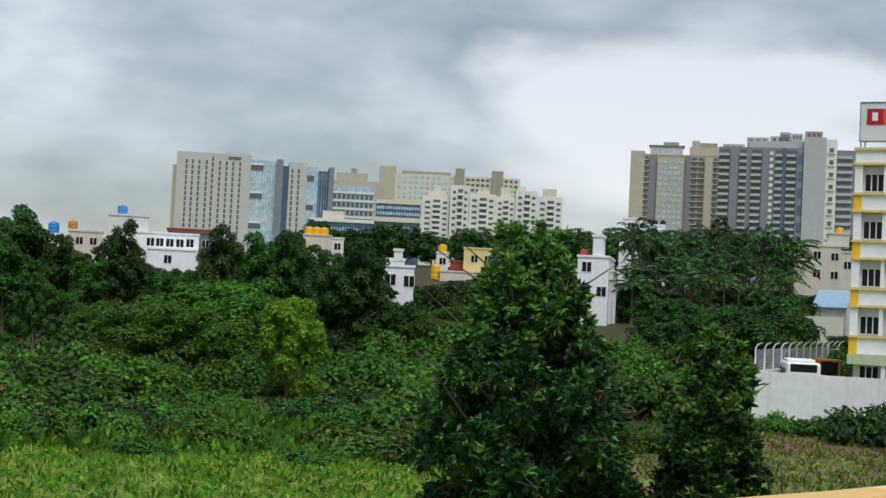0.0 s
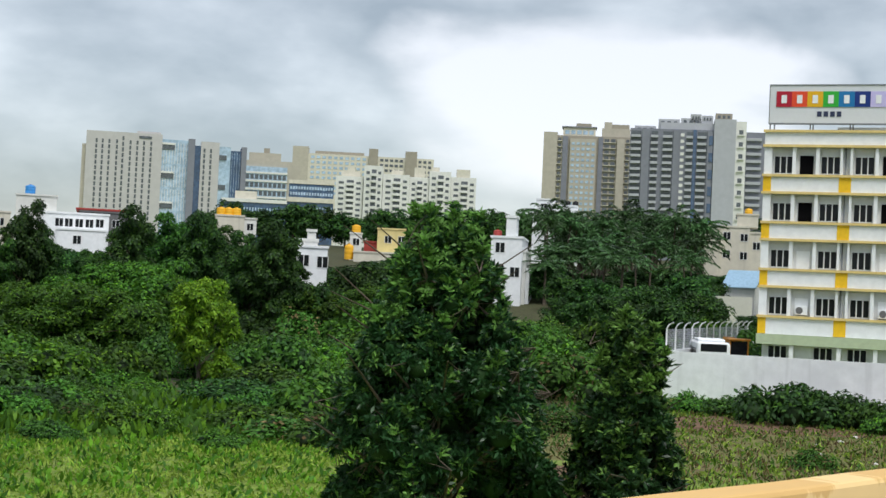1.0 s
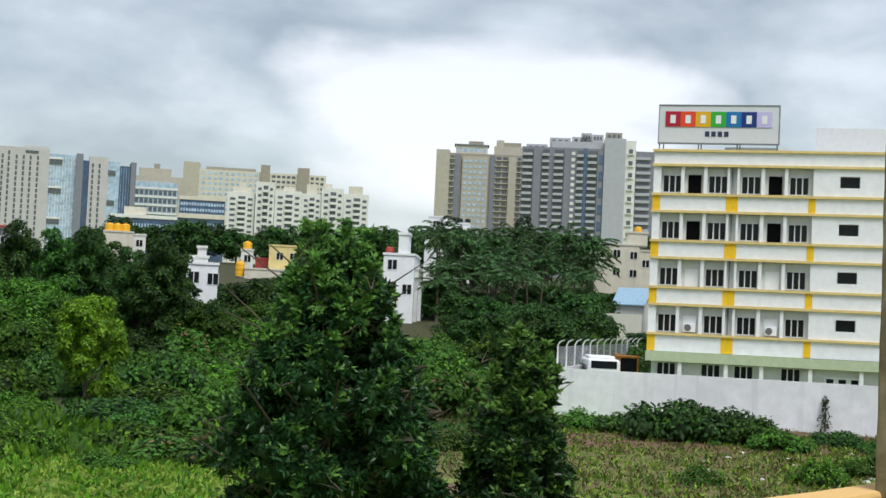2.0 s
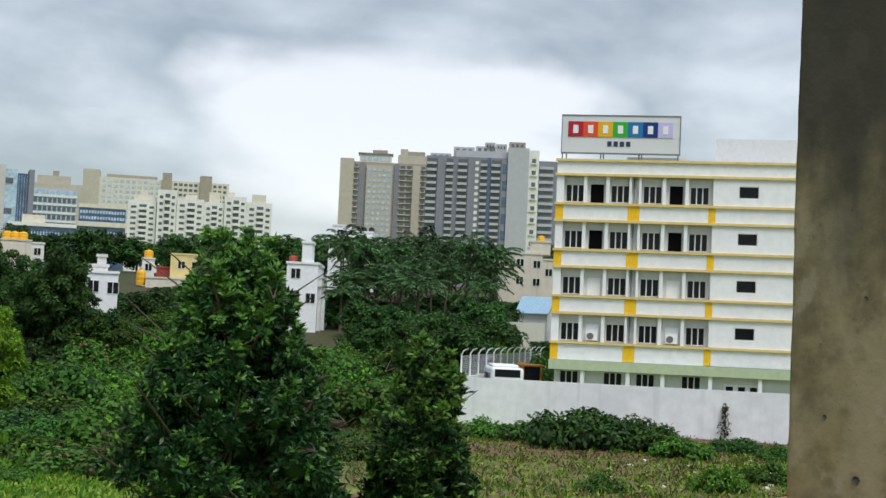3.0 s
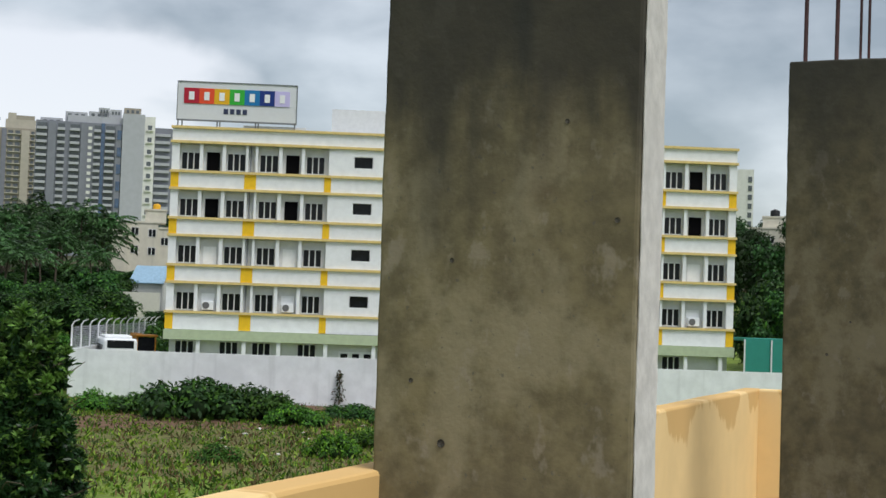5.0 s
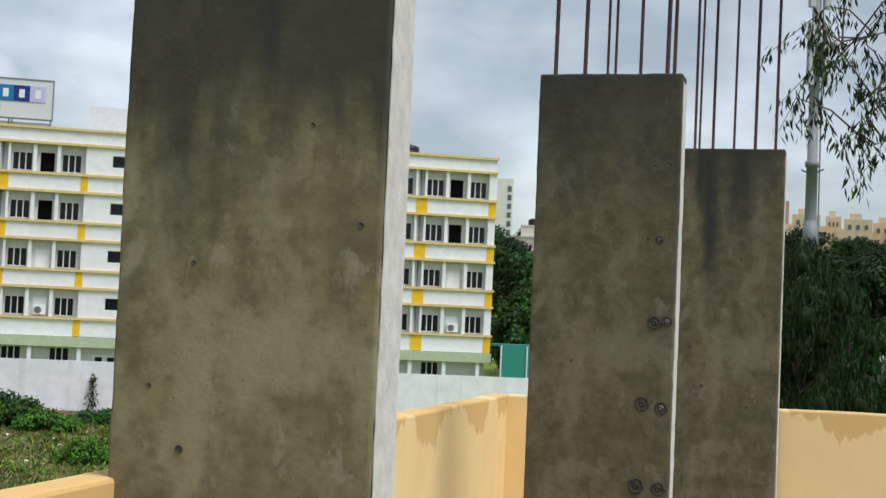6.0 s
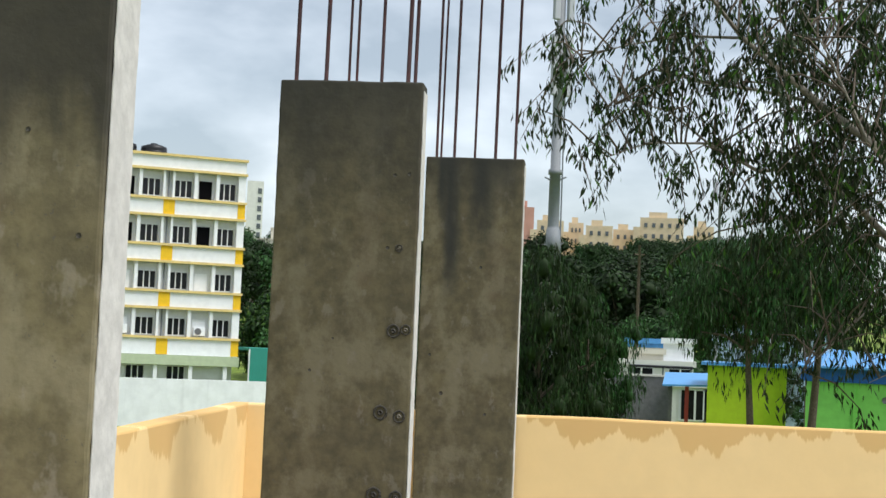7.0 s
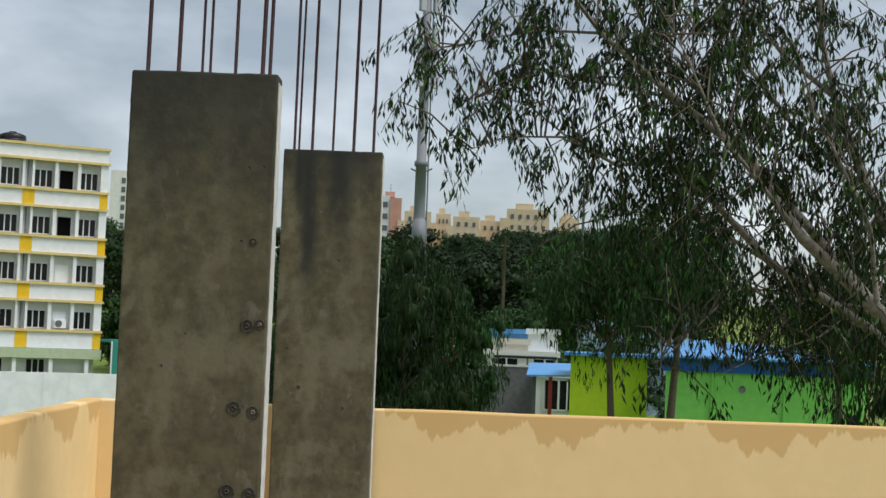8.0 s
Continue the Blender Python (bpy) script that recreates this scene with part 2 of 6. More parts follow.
def boxes(name, rows, material, parent=None, label="", m=None):
    """One mesh of boxes, each given as x0, x1, y0, y1, z0, z1."""
    vs, fs = [], []
    for x0, x1, y0, y1, z0, z1 in rows:
        k = len(vs)
        vs += [(x0, y0, z0), (x1, y0, z0), (x1, y1, z0), (x0, y1, z0), (x0, y0, z1), (x1, y0, z1), (x1, y1, z1), (x0, y1, z1)]
        fs += [tuple(int(i) + k for i in f) for f in BOX_F]
    return add(name, mesh_of(name, vs, fs, material), parent, m, label)


def lattice(name, xs, zs, holes, y0, y1, material):
    """A welded slab from xs[0] to xs[-1] and zs[0] to zs[-1] with rectangular openings at the cells (i, k)."""
    vs, fs, index = [], [], {}

    def v(i, k, j):
        if (i, k, j) not in index:
            index[(i, k, j)] = len(vs)
            vs.append((xs[i], (y0, y1)[j], zs[k]))
        return index[(i, k, j)]

    full = {(i, k) for i in range(len(xs) - 1) for k in range(len(zs) - 1)} - set(holes)
    for i, k in sorted(full):
        fs.append((v(i, k, 0), v(i + 1, k, 0), v(i + 1, k + 1, 0), v(i, k + 1, 0)))
        fs.append((v(i, k, 1), v(i, k + 1, 1), v(i + 1, k + 1, 1), v(i + 1, k, 1)))
        for di, dk, a, b in ((-1, 0, (0, 1), (0, 0)), (1, 0, (1, 0), (1, 1)), (0, -1, (0, 0), (1, 0)), (0, 1, (1, 1), (0, 1))):
            if (i + di, k + dk) not in full:
                p, q = (i + a[0], k + a[1]), (i + b[0], k + b[1])
                fs.append((v(*p, 0), v(*p, 1), v(*q, 1), v(*q, 0)))
    return mesh_of(name, vs, fs, material)


def soft_box(name, size, material, bevel=0.02, parent=None, label="", m=None, segs=2):
    """A box with its base at the origin and rounded edges."""
    bm = bmesh.new()
    bmesh.ops.create_cube(bm, size=1, matrix=Matrix.Translation((0, 0, size[2] / 2)) @ Matrix.Diagonal((*size, 1)))
    bmesh.ops.bevel(bm, geom=bm.edges[:], offset=bevel, segments=segs, affect="EDGES", profile=0.5)
    me = bpy.data.meshes.new(name)
    bm.to_mesh(me)
    bm.free()
    me.materials.append(material)
    return add(name, me, parent, m, label)


def tubes(lines, sides=6):
    """Vertices and faces of tapered tubes; each line is a list of (point, radius)."""
    vs, fs = [], []
    for line in lines:
        base = len(vs)
        for i, (p, r) in enumerate(line):
            p = Vector(p)
            q = Vector(line[min(i + 1, len(line) - 1)][0]) - Vector(line[max(i - 1, 0)][0])
            q = q.normalized() if q.length > 1e-6 else Vector((0, 0, 1))
            a = q.cross(Vector((0.13, 0.9, 0.21))).normalized()
            b = q.cross(a)
            for k in range(sides):
                w = 2 * math.pi * k / sides
                vs.append(p + r * (math.cos(w) * a + math.sin(w) * b))
        for i in range(len(line) - 1):
            for k in range(sides):
                u, v = base + i * sides + k, base + i * sides + (k + 1) % sides
                fs.append((u, v, v + sides, u + sides))
        fs.append(tuple(base + k for k in range(sides)))
        fs.append(tuple(base + (len(line) - 1) * sides + k for k in reversed(range(sides))))
    return vs, fs


def tube_mesh(name, lines, material, sides=6):
    return mesh_of(name, *tubes(lines, sides), material, True)


def core_shape():
    bm = bmesh.new()
    bmesh.ops.create_icosphere(bm, subdivisions=1, radius=1.0)
    cv = np.array([tuple(q.co) for q in bm.verts])
    cf = np.array([[q.index for q in f.verts] for f in bm.faces])
    bm.free()
    return cv, cf


CORE = core_shape()


def foliage(name, base, way, length, width, material, rng, droop=0.0, material2=None, share=0.0, nrm=None, cores=()):
    """One mesh of many small pointed leaves. base, way: arrays of starts and directions."""
    base, way = np.asarray(base, float), np.asarray(way, float)
    n = len(base)
    way = way / np.maximum(np.linalg.norm(way, axis=1, keepdims=True), 1e-6)
    if nrm is None:
        side = np.cross(way, rng.normal(size=(n, 3)))
    else:
        nn = np.asarray(nrm, float) + 0.33 * rng.normal(size=(n, 3)) + np.array((0, 0, 0.3))
        nn /= np.linalg.norm(nn, axis=1, keepdims=True)
        way = way - (way * nn).sum(1, keepdims=True) * nn * 0.85
        way /= np.maximum(np.linalg.norm(way, axis=1, keepdims=True), 1e-6)
        side = np.cross(nn, way)
    side /= np.maximum(np.linalg.norm(side, axis=1, keepdims=True), 1e-6)
    ln = length * rng.uniform(0.65, 1.35, (n, 1))
    wd = width * rng.uniform(0.7, 1.3, (n, 1))
    mid = base + way * ln * 0.5
    tip = base + way * ln
    tip[:, 2] -= droop * ln[:, 0]
    v = np.stack([base, mid + side * wd * 0.5, tip, mid - side * wd * 0.5], 1).reshape(-1, 3)
    index = [np.arange(4 * n)]
    total = [np.full(n, 4)]
    pick = np.zeros(n, np.int32)
    if material2 is not None:
        pick = (share if isinstance(share, np.ndarray) else rng.random(n) < share).astype(np.int32)
    # lumpy heart of each clump, inside the leaves: their inner shade as a dark colour
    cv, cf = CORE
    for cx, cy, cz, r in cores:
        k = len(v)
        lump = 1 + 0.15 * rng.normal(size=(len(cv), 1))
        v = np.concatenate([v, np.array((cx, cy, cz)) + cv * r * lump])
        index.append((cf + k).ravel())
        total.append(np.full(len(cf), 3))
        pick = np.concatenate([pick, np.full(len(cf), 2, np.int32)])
    index, total = np.concatenate(index), np.concatenate(total)
    me = bpy.data.meshes.new(name)
    me.vertices.add(len(v))
    me.vertices.foreach_set("co", v.ravel())
    me.loops.add(len(index))
    me.loops.foreach_set("vertex_index", index)
    me.polygons.add(len(total))
    me.polygons.foreach_set("loop_start", np.concatenate([[0], np.cumsum(total)[:-1]]))
    me.polygons.foreach_set("loop_total", total)
    me.materials.append(material)
    me.materials.append(material2 or material)
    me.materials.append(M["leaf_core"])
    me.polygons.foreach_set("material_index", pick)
    me.update(calc_edges=True)
    return me


def bearing(az, d, z=0.0):
    return Vector((d * math.sin(radians(az)), d * math.cos(radians(az)), z))


def facing(az, d, z=0.0, turn=0.0):
    """A pose on a bearing, whose own +y points away from the roof; turn: degrees further clockwise."""
    p = bearing(az, d, z)
    return pose(p.x, p.y, p.z, 0, 0, -az - turn)


def height(x, y):
    """The lie of the land: a flat field that climbs to a ridge behind."""
    d = math.hypot(x, y)
    ks = [(0, 0), (112, 0), (135, 1.5), (220, 9.0), (300, 14.0), (600, 23.0), (1000, 29.0), (4000, 34.0)]
    h = 34.0
    for (d0, h0), (d1, h1) in zip(ks, ks[1:]):
        if d <= d1:
            h = h0 + (h1 - h0) * (d - d0) / (d1 - d0)
            break
    near = max(0.0, min(1.0, (d - 12) / 20))
    return h + near * 0.35 * noise.noise(Vector((x * 0.07, y * 0.07, 0)))


# ---------- ground ----------
ground_mat = mat("field_soil_and_turf", (0.17, 0.245, 0.035), 0.95, 0.45, 0.3, 0.6, spots=(0.19, 0.20, 0.06))
soil_mat = mat("bare_reddish_soil", (0.155, 0.092, 0.055), 0.95, 0.35, 0.4, 0.6, spots=(0.13, 0.085, 0.055))
dry_mat = mat("dry_olive_turf", (0.14, 0.14, 0.04), 0.95, 0.45, 0.35, 0.5, spots=(0.155, 0.105, 0.055))
vs, fs = [(0, 0, height(0, 0))], []
RINGS = [8, 16, 24, 32, 38, 44, 50, 56, 62, 68, 74, 80, 86, 92, 98, 104, 112, 122, 135, 150, 170, 195, 220, 260, 300, 380, 480, 600, 800, 1000, 1600, 2600, 4500]
SEG = 220
for r in RINGS:
    for k in range(SEG):
        p = bearing(360 * k / SEG, r)
        vs.append((p.x, p.y, height(p.x, p.y)))
for k in range(SEG):
    fs.append((0, 1 + (k + 1) % SEG, 1 + k))
for i in range(len(RINGS) - 1):
    a0, b0 = 1 + i * SEG, 1 + (i + 1) * SEG
    for k in range(SEG):
        k1 = (k + 1) % SEG
        fs.append((a0 + k, a0 + k1, b0 + k1, b0 + k))
tagged(add("ground", mesh_of("ground", vs, fs, ground_mat, True)), "uneven green and brown open field", "ground", kind="structure")


LIFT = {"bare_soil": 0.09, "dry_turf": 0.05}


def patch(name, az, d, rx, ry, material, label, seed):
    """An irregular sheet of bare earth that follows the land, 3 cm over it."""
    vs, fs = [], []
    c = bearing(az, d)
    n, rings = 40, 6
    vs.append((c.x, c.y, height(c.x, c.y) + LIFT[name]))
    for j in range(1, rings + 1):
        for k in range(n):
            w = 2 * math.pi * k / n
            f = j / rings * (1 + 0.45 * noise.noise(Vector((math.cos(w) * 1.7, math.sin(w) * 1.7, seed))))
            x, y = c.x + rx * f * math.cos(w), c.y + ry * f * math.sin(w)
            vs.append((x, y, height(x, y) + (LIFT[name] if j < rings else -0.05)))
    fs += [(0, 1 + k, 1 + (k + 1) % n) for k in range(n)]
    for j in range(rings - 1):
        for k in range(n):
            a0, b0 = 1 + j * n + k, 1 + j * n + (k + 1) % n
            fs.append((a0, a0 + n, b0 + n, b0))
    tagged(add(name, mesh_of(name, vs, fs, material, True)), label, "ground", kind="structure")


def shade_sheet(name, az0, az1, d0, d1, lift, label):
    """Shade under trees and scrub as a dark soil colour: a thin sheet over the land with a ragged near edge."""
    shade_soil = mat("shade_dark_soil", (0.055, 0.06, 0.022), 0.95, 0.4, 0.5, 0.5, spots=(0.075, 0.055, 0.03))
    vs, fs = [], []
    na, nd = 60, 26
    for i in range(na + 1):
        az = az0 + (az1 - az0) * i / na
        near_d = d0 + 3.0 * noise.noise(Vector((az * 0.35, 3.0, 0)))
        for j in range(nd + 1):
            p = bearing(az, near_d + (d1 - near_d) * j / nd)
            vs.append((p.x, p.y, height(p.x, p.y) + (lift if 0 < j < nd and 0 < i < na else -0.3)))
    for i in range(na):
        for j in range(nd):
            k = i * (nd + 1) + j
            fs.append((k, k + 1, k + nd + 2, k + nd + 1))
    tagged(add(name, mesh_of(name, vs, fs, shade_soil, True)), label, "ground", kind="structure")


shade_sheet("leaf_litter", -36, -4, 67, 160, 0.05, "dark soil sheet that paints the shade under the scrub")
shade_sheet("woodland_floor", -37, 4, 156, 430, 0.4, "woodland floor between the houses, shade put into its dark colour")
patch("bare_soil", 3.0, 77, 9, 5, soil_mat, "bare reddish soil with scattered rubble", 1.0)
patch("dry_turf", 5.0, 66, 21, 13, dry_mat, "dry olive grass over thin soil", 7.0)
patch("bare_soil", -7.0, 50, 5, 4, soil_mat, "bare reddish soil under the trees", 3.0)
patch("bare_soil", 8.0, 95, 17, 5, soil_mat, "bare reddish soil along the compound wall", 5.0)

# ---------- the roof that the camera stands on ----------
GRID = 36.5
U = Vector((math.cos(radians(GRID)), -math.sin(radians(GRID)), 0))
V = Vector((math.sin(radians(GRID)), math.cos(radians(GRID)), 0))
roof_pose = pose(0, 0, 0, 0, 0, -GRID)          # own x along U, own y along V
ROOF_Z, PAR_Z = 4.7, 5.745
roof_slab = boxes("floor", [(-3.1, 14.0, -9.0, 13.3, ROOF_Z - 0.2, ROOF_Z)], M["roof_floor"], m=roof_pose)
tagged(roof_slab, "grey cement roof terrace", "floor", kind="structure")
below = boxes("wall_below", [(-3.05, 13.9, -8.9, 13.2, -0.6, ROOF_Z - 0.2)], M["parapet"], m=roof_pose)
tagged(below, "ochre painted storey under the terrace", "wall", kind="structure")


def parapet(name, p, q, thick, inward, seed):
    """A rendered parapet from p to q (inner top edge) with a rounded coping and damp stains that run from the top."""
    p, q = Vector(p), Vector(q)
    run = (q - p).length
    d = (q - p).normalized()
    n = Vector((-d.y, d.x, 0)) * inward
    m = Matrix(((d.x, -n.x, 0, p.x), (d.y, -n.y, 0, p.y), (0, 0, 1, 0), (0, 0, 0, 1)))
    bm = bmesh.new()
    steps = int(run / 0.25)
    prof = [(0.0, ROOF_Z), (0.0, PAR_Z - 0.016), (0.006, PAR_Z - 0.004), (0.02, PAR_Z), (thick - 0.02, PAR_Z), (thick, PAR_Z - 0.02), (thick, ROOF_Z)]
    ringsv = []
    for i in range(steps + 1):
        s = run * i / steps
        wob = 0.006 * noise.noise(Vector((s * 0.9, seed, 0)))
        ringsv.append([bm.verts.new((s, y + wob, z + (0.008 * noise.noise(Vector((s * 1.3, seed + 5, 0))) if z > ROOF_Z + 0.5 else 0))) for y, z in prof])
    for r0, r1 in zip(ringsv, ringsv[1:]):
        for k in range(len(prof) - 1):
            bm.faces.new((r0[k], r0[k + 1], r1[k + 1], r1[k]))
    bm.faces.new(ringsv[0])
    bm.faces.new(list(reversed(ringsv[-1])))
    bmesh.ops.recalc_face_normals(bm, faces=bm.faces)
    me = bpy.data.meshes.new(name)
    bm.to_mesh(me)
    bm.free()
    me.materials.append(PARAPET_MAT)
    ob = add(name, me, None, m)
    return tagged(ob, "ochre painted parapet with damp stains along its top", "parapet", kind="structure")


def parapet_material():
    """Ochre paint with a darker damp band whose ragged lower edge hangs from the coping."""
    m = mat("ochre_parapet_with_damp", (0.90, 0.65, 0.31), 0.8, 0.04, 0.6, 0.12, spots=(0.88, 0.62, 0.285))
    t = m.node_tree
    b = t.nodes["Principled BSDF"]
    old = b.inputs["Base Color"].links[0].from_socket
    co = t.nodes.new("ShaderNodeTexCoord")
    sep = t.nodes.new("ShaderNodeSeparateXYZ")
    t.links.new(co.outputs["Object"], sep.inputs[0])
    mp = t.nodes.new("ShaderNodeMapping")
    mp.inputs["Scale"].default_value = (1.25, 0.2, 0.25)
    t.links.new(co.outputs["Object"], mp.inputs[0])
    n = t.nodes.new("ShaderNodeTexNoise")
    n.inputs["Scale"].default_value, n.inputs["Detail"].default_value, n.inputs["Roughness"].default_value = 1.0, 7.0, 0.62
    t.links.new(mp.outputs[0], n.inputs["Vector"])
    # depth under the coping minus the ragged reach of the damp
    ma = t.nodes.new("ShaderNodeMath")
    ma.operation = "MULTIPLY_ADD"
    ma.inputs[1].default_value, ma.inputs[2].default_value = 1.5, PAR_Z - 0.86
    nm = t.nodes.new("ShaderNodeMath")
    nm.operation = "SUBTRACT"
    t.links.new(sep.outputs["Z"], nm.inputs[0])
    iv = t.nodes.new("ShaderNodeMath")
    iv.operation = "SUBTRACT"
    iv.inputs[0].default_value = 1.0
    t.links.new(n.outputs["Fac"], iv.inputs[1])
    t.links.new(iv.outputs[0], ma.inputs[0])
    t.links.new(ma.outputs[0], nm.inputs[1])
    r = t.nodes.new("ShaderNodeMapRange")
    r.interpolation_type = "SMOOTHSTEP"
    r.inputs["From Min"].default_value, r.inputs["From Max"].default_value, r.inputs["To Max"].default_value = -0.012, 0.02, 0.75
    t.links.new(nm.outputs[0], r.inputs["Value"])
    x = t.nodes.new("ShaderNodeMix")
    x.data_type = "RGBA"
    x.inputs[7].default_value = (0.68, 0.41, 0.14, 1)
    t.links.new(r.outputs[0], x.inputs[0])
    t.links.new(old, x.inputs[6])
    t.links.new(x.outputs[2], b.inputs["Base Color"])
    return m


PARAPET_MAT = parapet_material()
corner = Vector((4.86, 11.35, 0))
west_way, north_way = Vector((0.552, 0.834, 0)), Vector((0.837, -0.547, 0))
parapet("parapet_west", tuple(corner - 16.0 * west_way), tuple(corner + 0.155 * west_way), 0.15, -1, 1.0)
parapet("parapet_north", tuple(corner + 0.001 * north_way), tuple(corner + 13.0 * north_way), 0.15, -1, 9.0)


def concrete_material(f, head, soft, runs):
    """Raw concrete: blotches, a rain-dark head that ends near the height head, dark runs (x, foot, half width) and fine pores."""
    m = mat("raw_concrete", (0.150 * f, 0.126 * f, 0.066 * f), 0.85, 0.34, 1.6, 0.25, spots=(0.095 * f, 0.08 * f, 0.048 * f))
    t = m.node_tree
    b = t.nodes["Principled BSDF"]
    col = b.inputs["Base Color"].links[0].from_socket
    co = t.nodes.new("ShaderNodeTexCoord")

    def layer(col, scale, stretch, lo, hi, top, tint, detail=6):
        mp = t.nodes.new("ShaderNodeMapping")
        mp.inputs["Scale"].default_value = stretch
        t.links.new(co.outputs["Object"], mp.inputs[0])
        n = t.nodes.new("ShaderNodeTexNoise")
        n.inputs["Scale"].default_value, n.inputs["Detail"].default_value, n.inputs["Roughness"].default_value = scale, detail, 0.65
        t.links.new(mp.outputs[0], n.inputs["Vector"])
        r = t.nodes.new("ShaderNodeMapRange")
        r.interpolation_type = "SMOOTHSTEP"
        r.inputs["From Min"].default_value, r.inputs["From Max"].default_value, r.inputs["To Max"].default_value = lo, hi, top
        t.links.new(n.outputs["Fac"], r.inputs["Value"])
        x = t.nodes.new("ShaderNodeMix")
        x.data_type = "RGBA"
        x.inputs[7].default_value = (*tint, 1)
        t.links.new(r.outputs[0], x.inputs[0])
        t.links.new(col, x.inputs[6])
        return x.outputs[2]

    col = layer(col, 2.2, (1, 1, 0.8), 0.47, 0.60, 0.75, (0.235 * f, 0.204 * f, 0.125 * f))
    col = layer(col, 1.1, (1, 1, 1), 0.55, 0.7, 0.5, (0.11, 0.075, 0.04))
    col = layer(col, 30.0, (1, 1, 1), 0.62, 0.70, 0.6, (0.09, 0.085, 0.07), 3)
    col = layer(col, 7.0, (1, 1, 0.7), 0.57, 0.66, 0.5, (0.25 * f, 0.22 * f, 0.165 * f), 4)
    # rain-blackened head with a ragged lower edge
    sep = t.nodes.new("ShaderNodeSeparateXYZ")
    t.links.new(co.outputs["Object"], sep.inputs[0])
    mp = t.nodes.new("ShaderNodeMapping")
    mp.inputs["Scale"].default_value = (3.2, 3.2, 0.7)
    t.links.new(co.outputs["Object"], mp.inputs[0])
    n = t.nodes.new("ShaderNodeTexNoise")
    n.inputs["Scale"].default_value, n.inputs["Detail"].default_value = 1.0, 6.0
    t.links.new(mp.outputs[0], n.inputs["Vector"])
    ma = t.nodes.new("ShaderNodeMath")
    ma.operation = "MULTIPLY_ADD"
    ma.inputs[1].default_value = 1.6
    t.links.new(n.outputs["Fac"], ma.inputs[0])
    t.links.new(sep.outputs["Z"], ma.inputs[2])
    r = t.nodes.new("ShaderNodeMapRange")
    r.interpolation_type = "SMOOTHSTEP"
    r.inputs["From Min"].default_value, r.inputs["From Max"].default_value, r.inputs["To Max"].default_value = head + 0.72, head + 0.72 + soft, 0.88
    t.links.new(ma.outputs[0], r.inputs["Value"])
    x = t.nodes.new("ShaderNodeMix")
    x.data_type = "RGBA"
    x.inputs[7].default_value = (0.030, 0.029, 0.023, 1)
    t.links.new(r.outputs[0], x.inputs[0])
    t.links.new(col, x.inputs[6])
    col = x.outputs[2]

    def calc(op, p, q):
        k = t.nodes.new("ShaderNodeMath")
        k.operation = op
        for i, v in enumerate((p, q)):
            if isinstance(v, (int, float)):
                k.inputs[i].default_value = v
            else:
                t.links.new(v, k.inputs[i])
        return k.outputs[0]

    def step(value, lo, hi, top):
        k = t.nodes.new("ShaderNodeMapRange")
        k.interpolation_type = "SMOOTHSTEP"
        for key, v in (("From Min", lo), ("From Max", hi), ("To Max", top)):
            k.inputs[key].default_value = v
        t.links.new(value, k.inputs["Value"])
        return k.outputs[0]

    # algae-dark runs of water from the head
    wob = calc("MULTIPLY", calc("SUBTRACT", n.outputs["Fac"], 0.5), 0.22)
    for rx, foot, half in runs:
        off = calc("ABSOLUTE", calc("SUBTRACT", calc("ADD", sep.outputs["X"], wob), rx), 0.0)
        near = calc("SUBTRACT", 1.0, step(off, 0.0, half, 1.0))
        fac = calc("MULTIPLY", calc("MULTIPLY", near, step(sep.outputs["Z"], foot, foot + 0.6, 0.95)), step(n.outputs["Fac"], 0.22, 0.45, 1.0))
        x = t.nodes.new("ShaderNodeMix")
        x.data_type = "RGBA"
        x.inputs[7].default_value = (0.026, 0.027, 0.022, 1)
        t.links.new(fac, x.inputs[0])
        t.links.new(col, x.inputs[6])
        col = x.outputs[2]
    t.links.new(col, b.inputs["Base Color"])
    return m


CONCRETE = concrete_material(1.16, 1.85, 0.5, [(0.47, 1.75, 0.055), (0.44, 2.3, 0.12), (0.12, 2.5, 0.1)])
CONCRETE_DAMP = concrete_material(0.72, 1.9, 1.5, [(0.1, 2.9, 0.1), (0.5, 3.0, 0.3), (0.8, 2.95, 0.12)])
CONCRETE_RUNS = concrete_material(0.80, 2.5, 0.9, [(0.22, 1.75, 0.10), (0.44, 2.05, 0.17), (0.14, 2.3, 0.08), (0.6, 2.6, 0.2)])


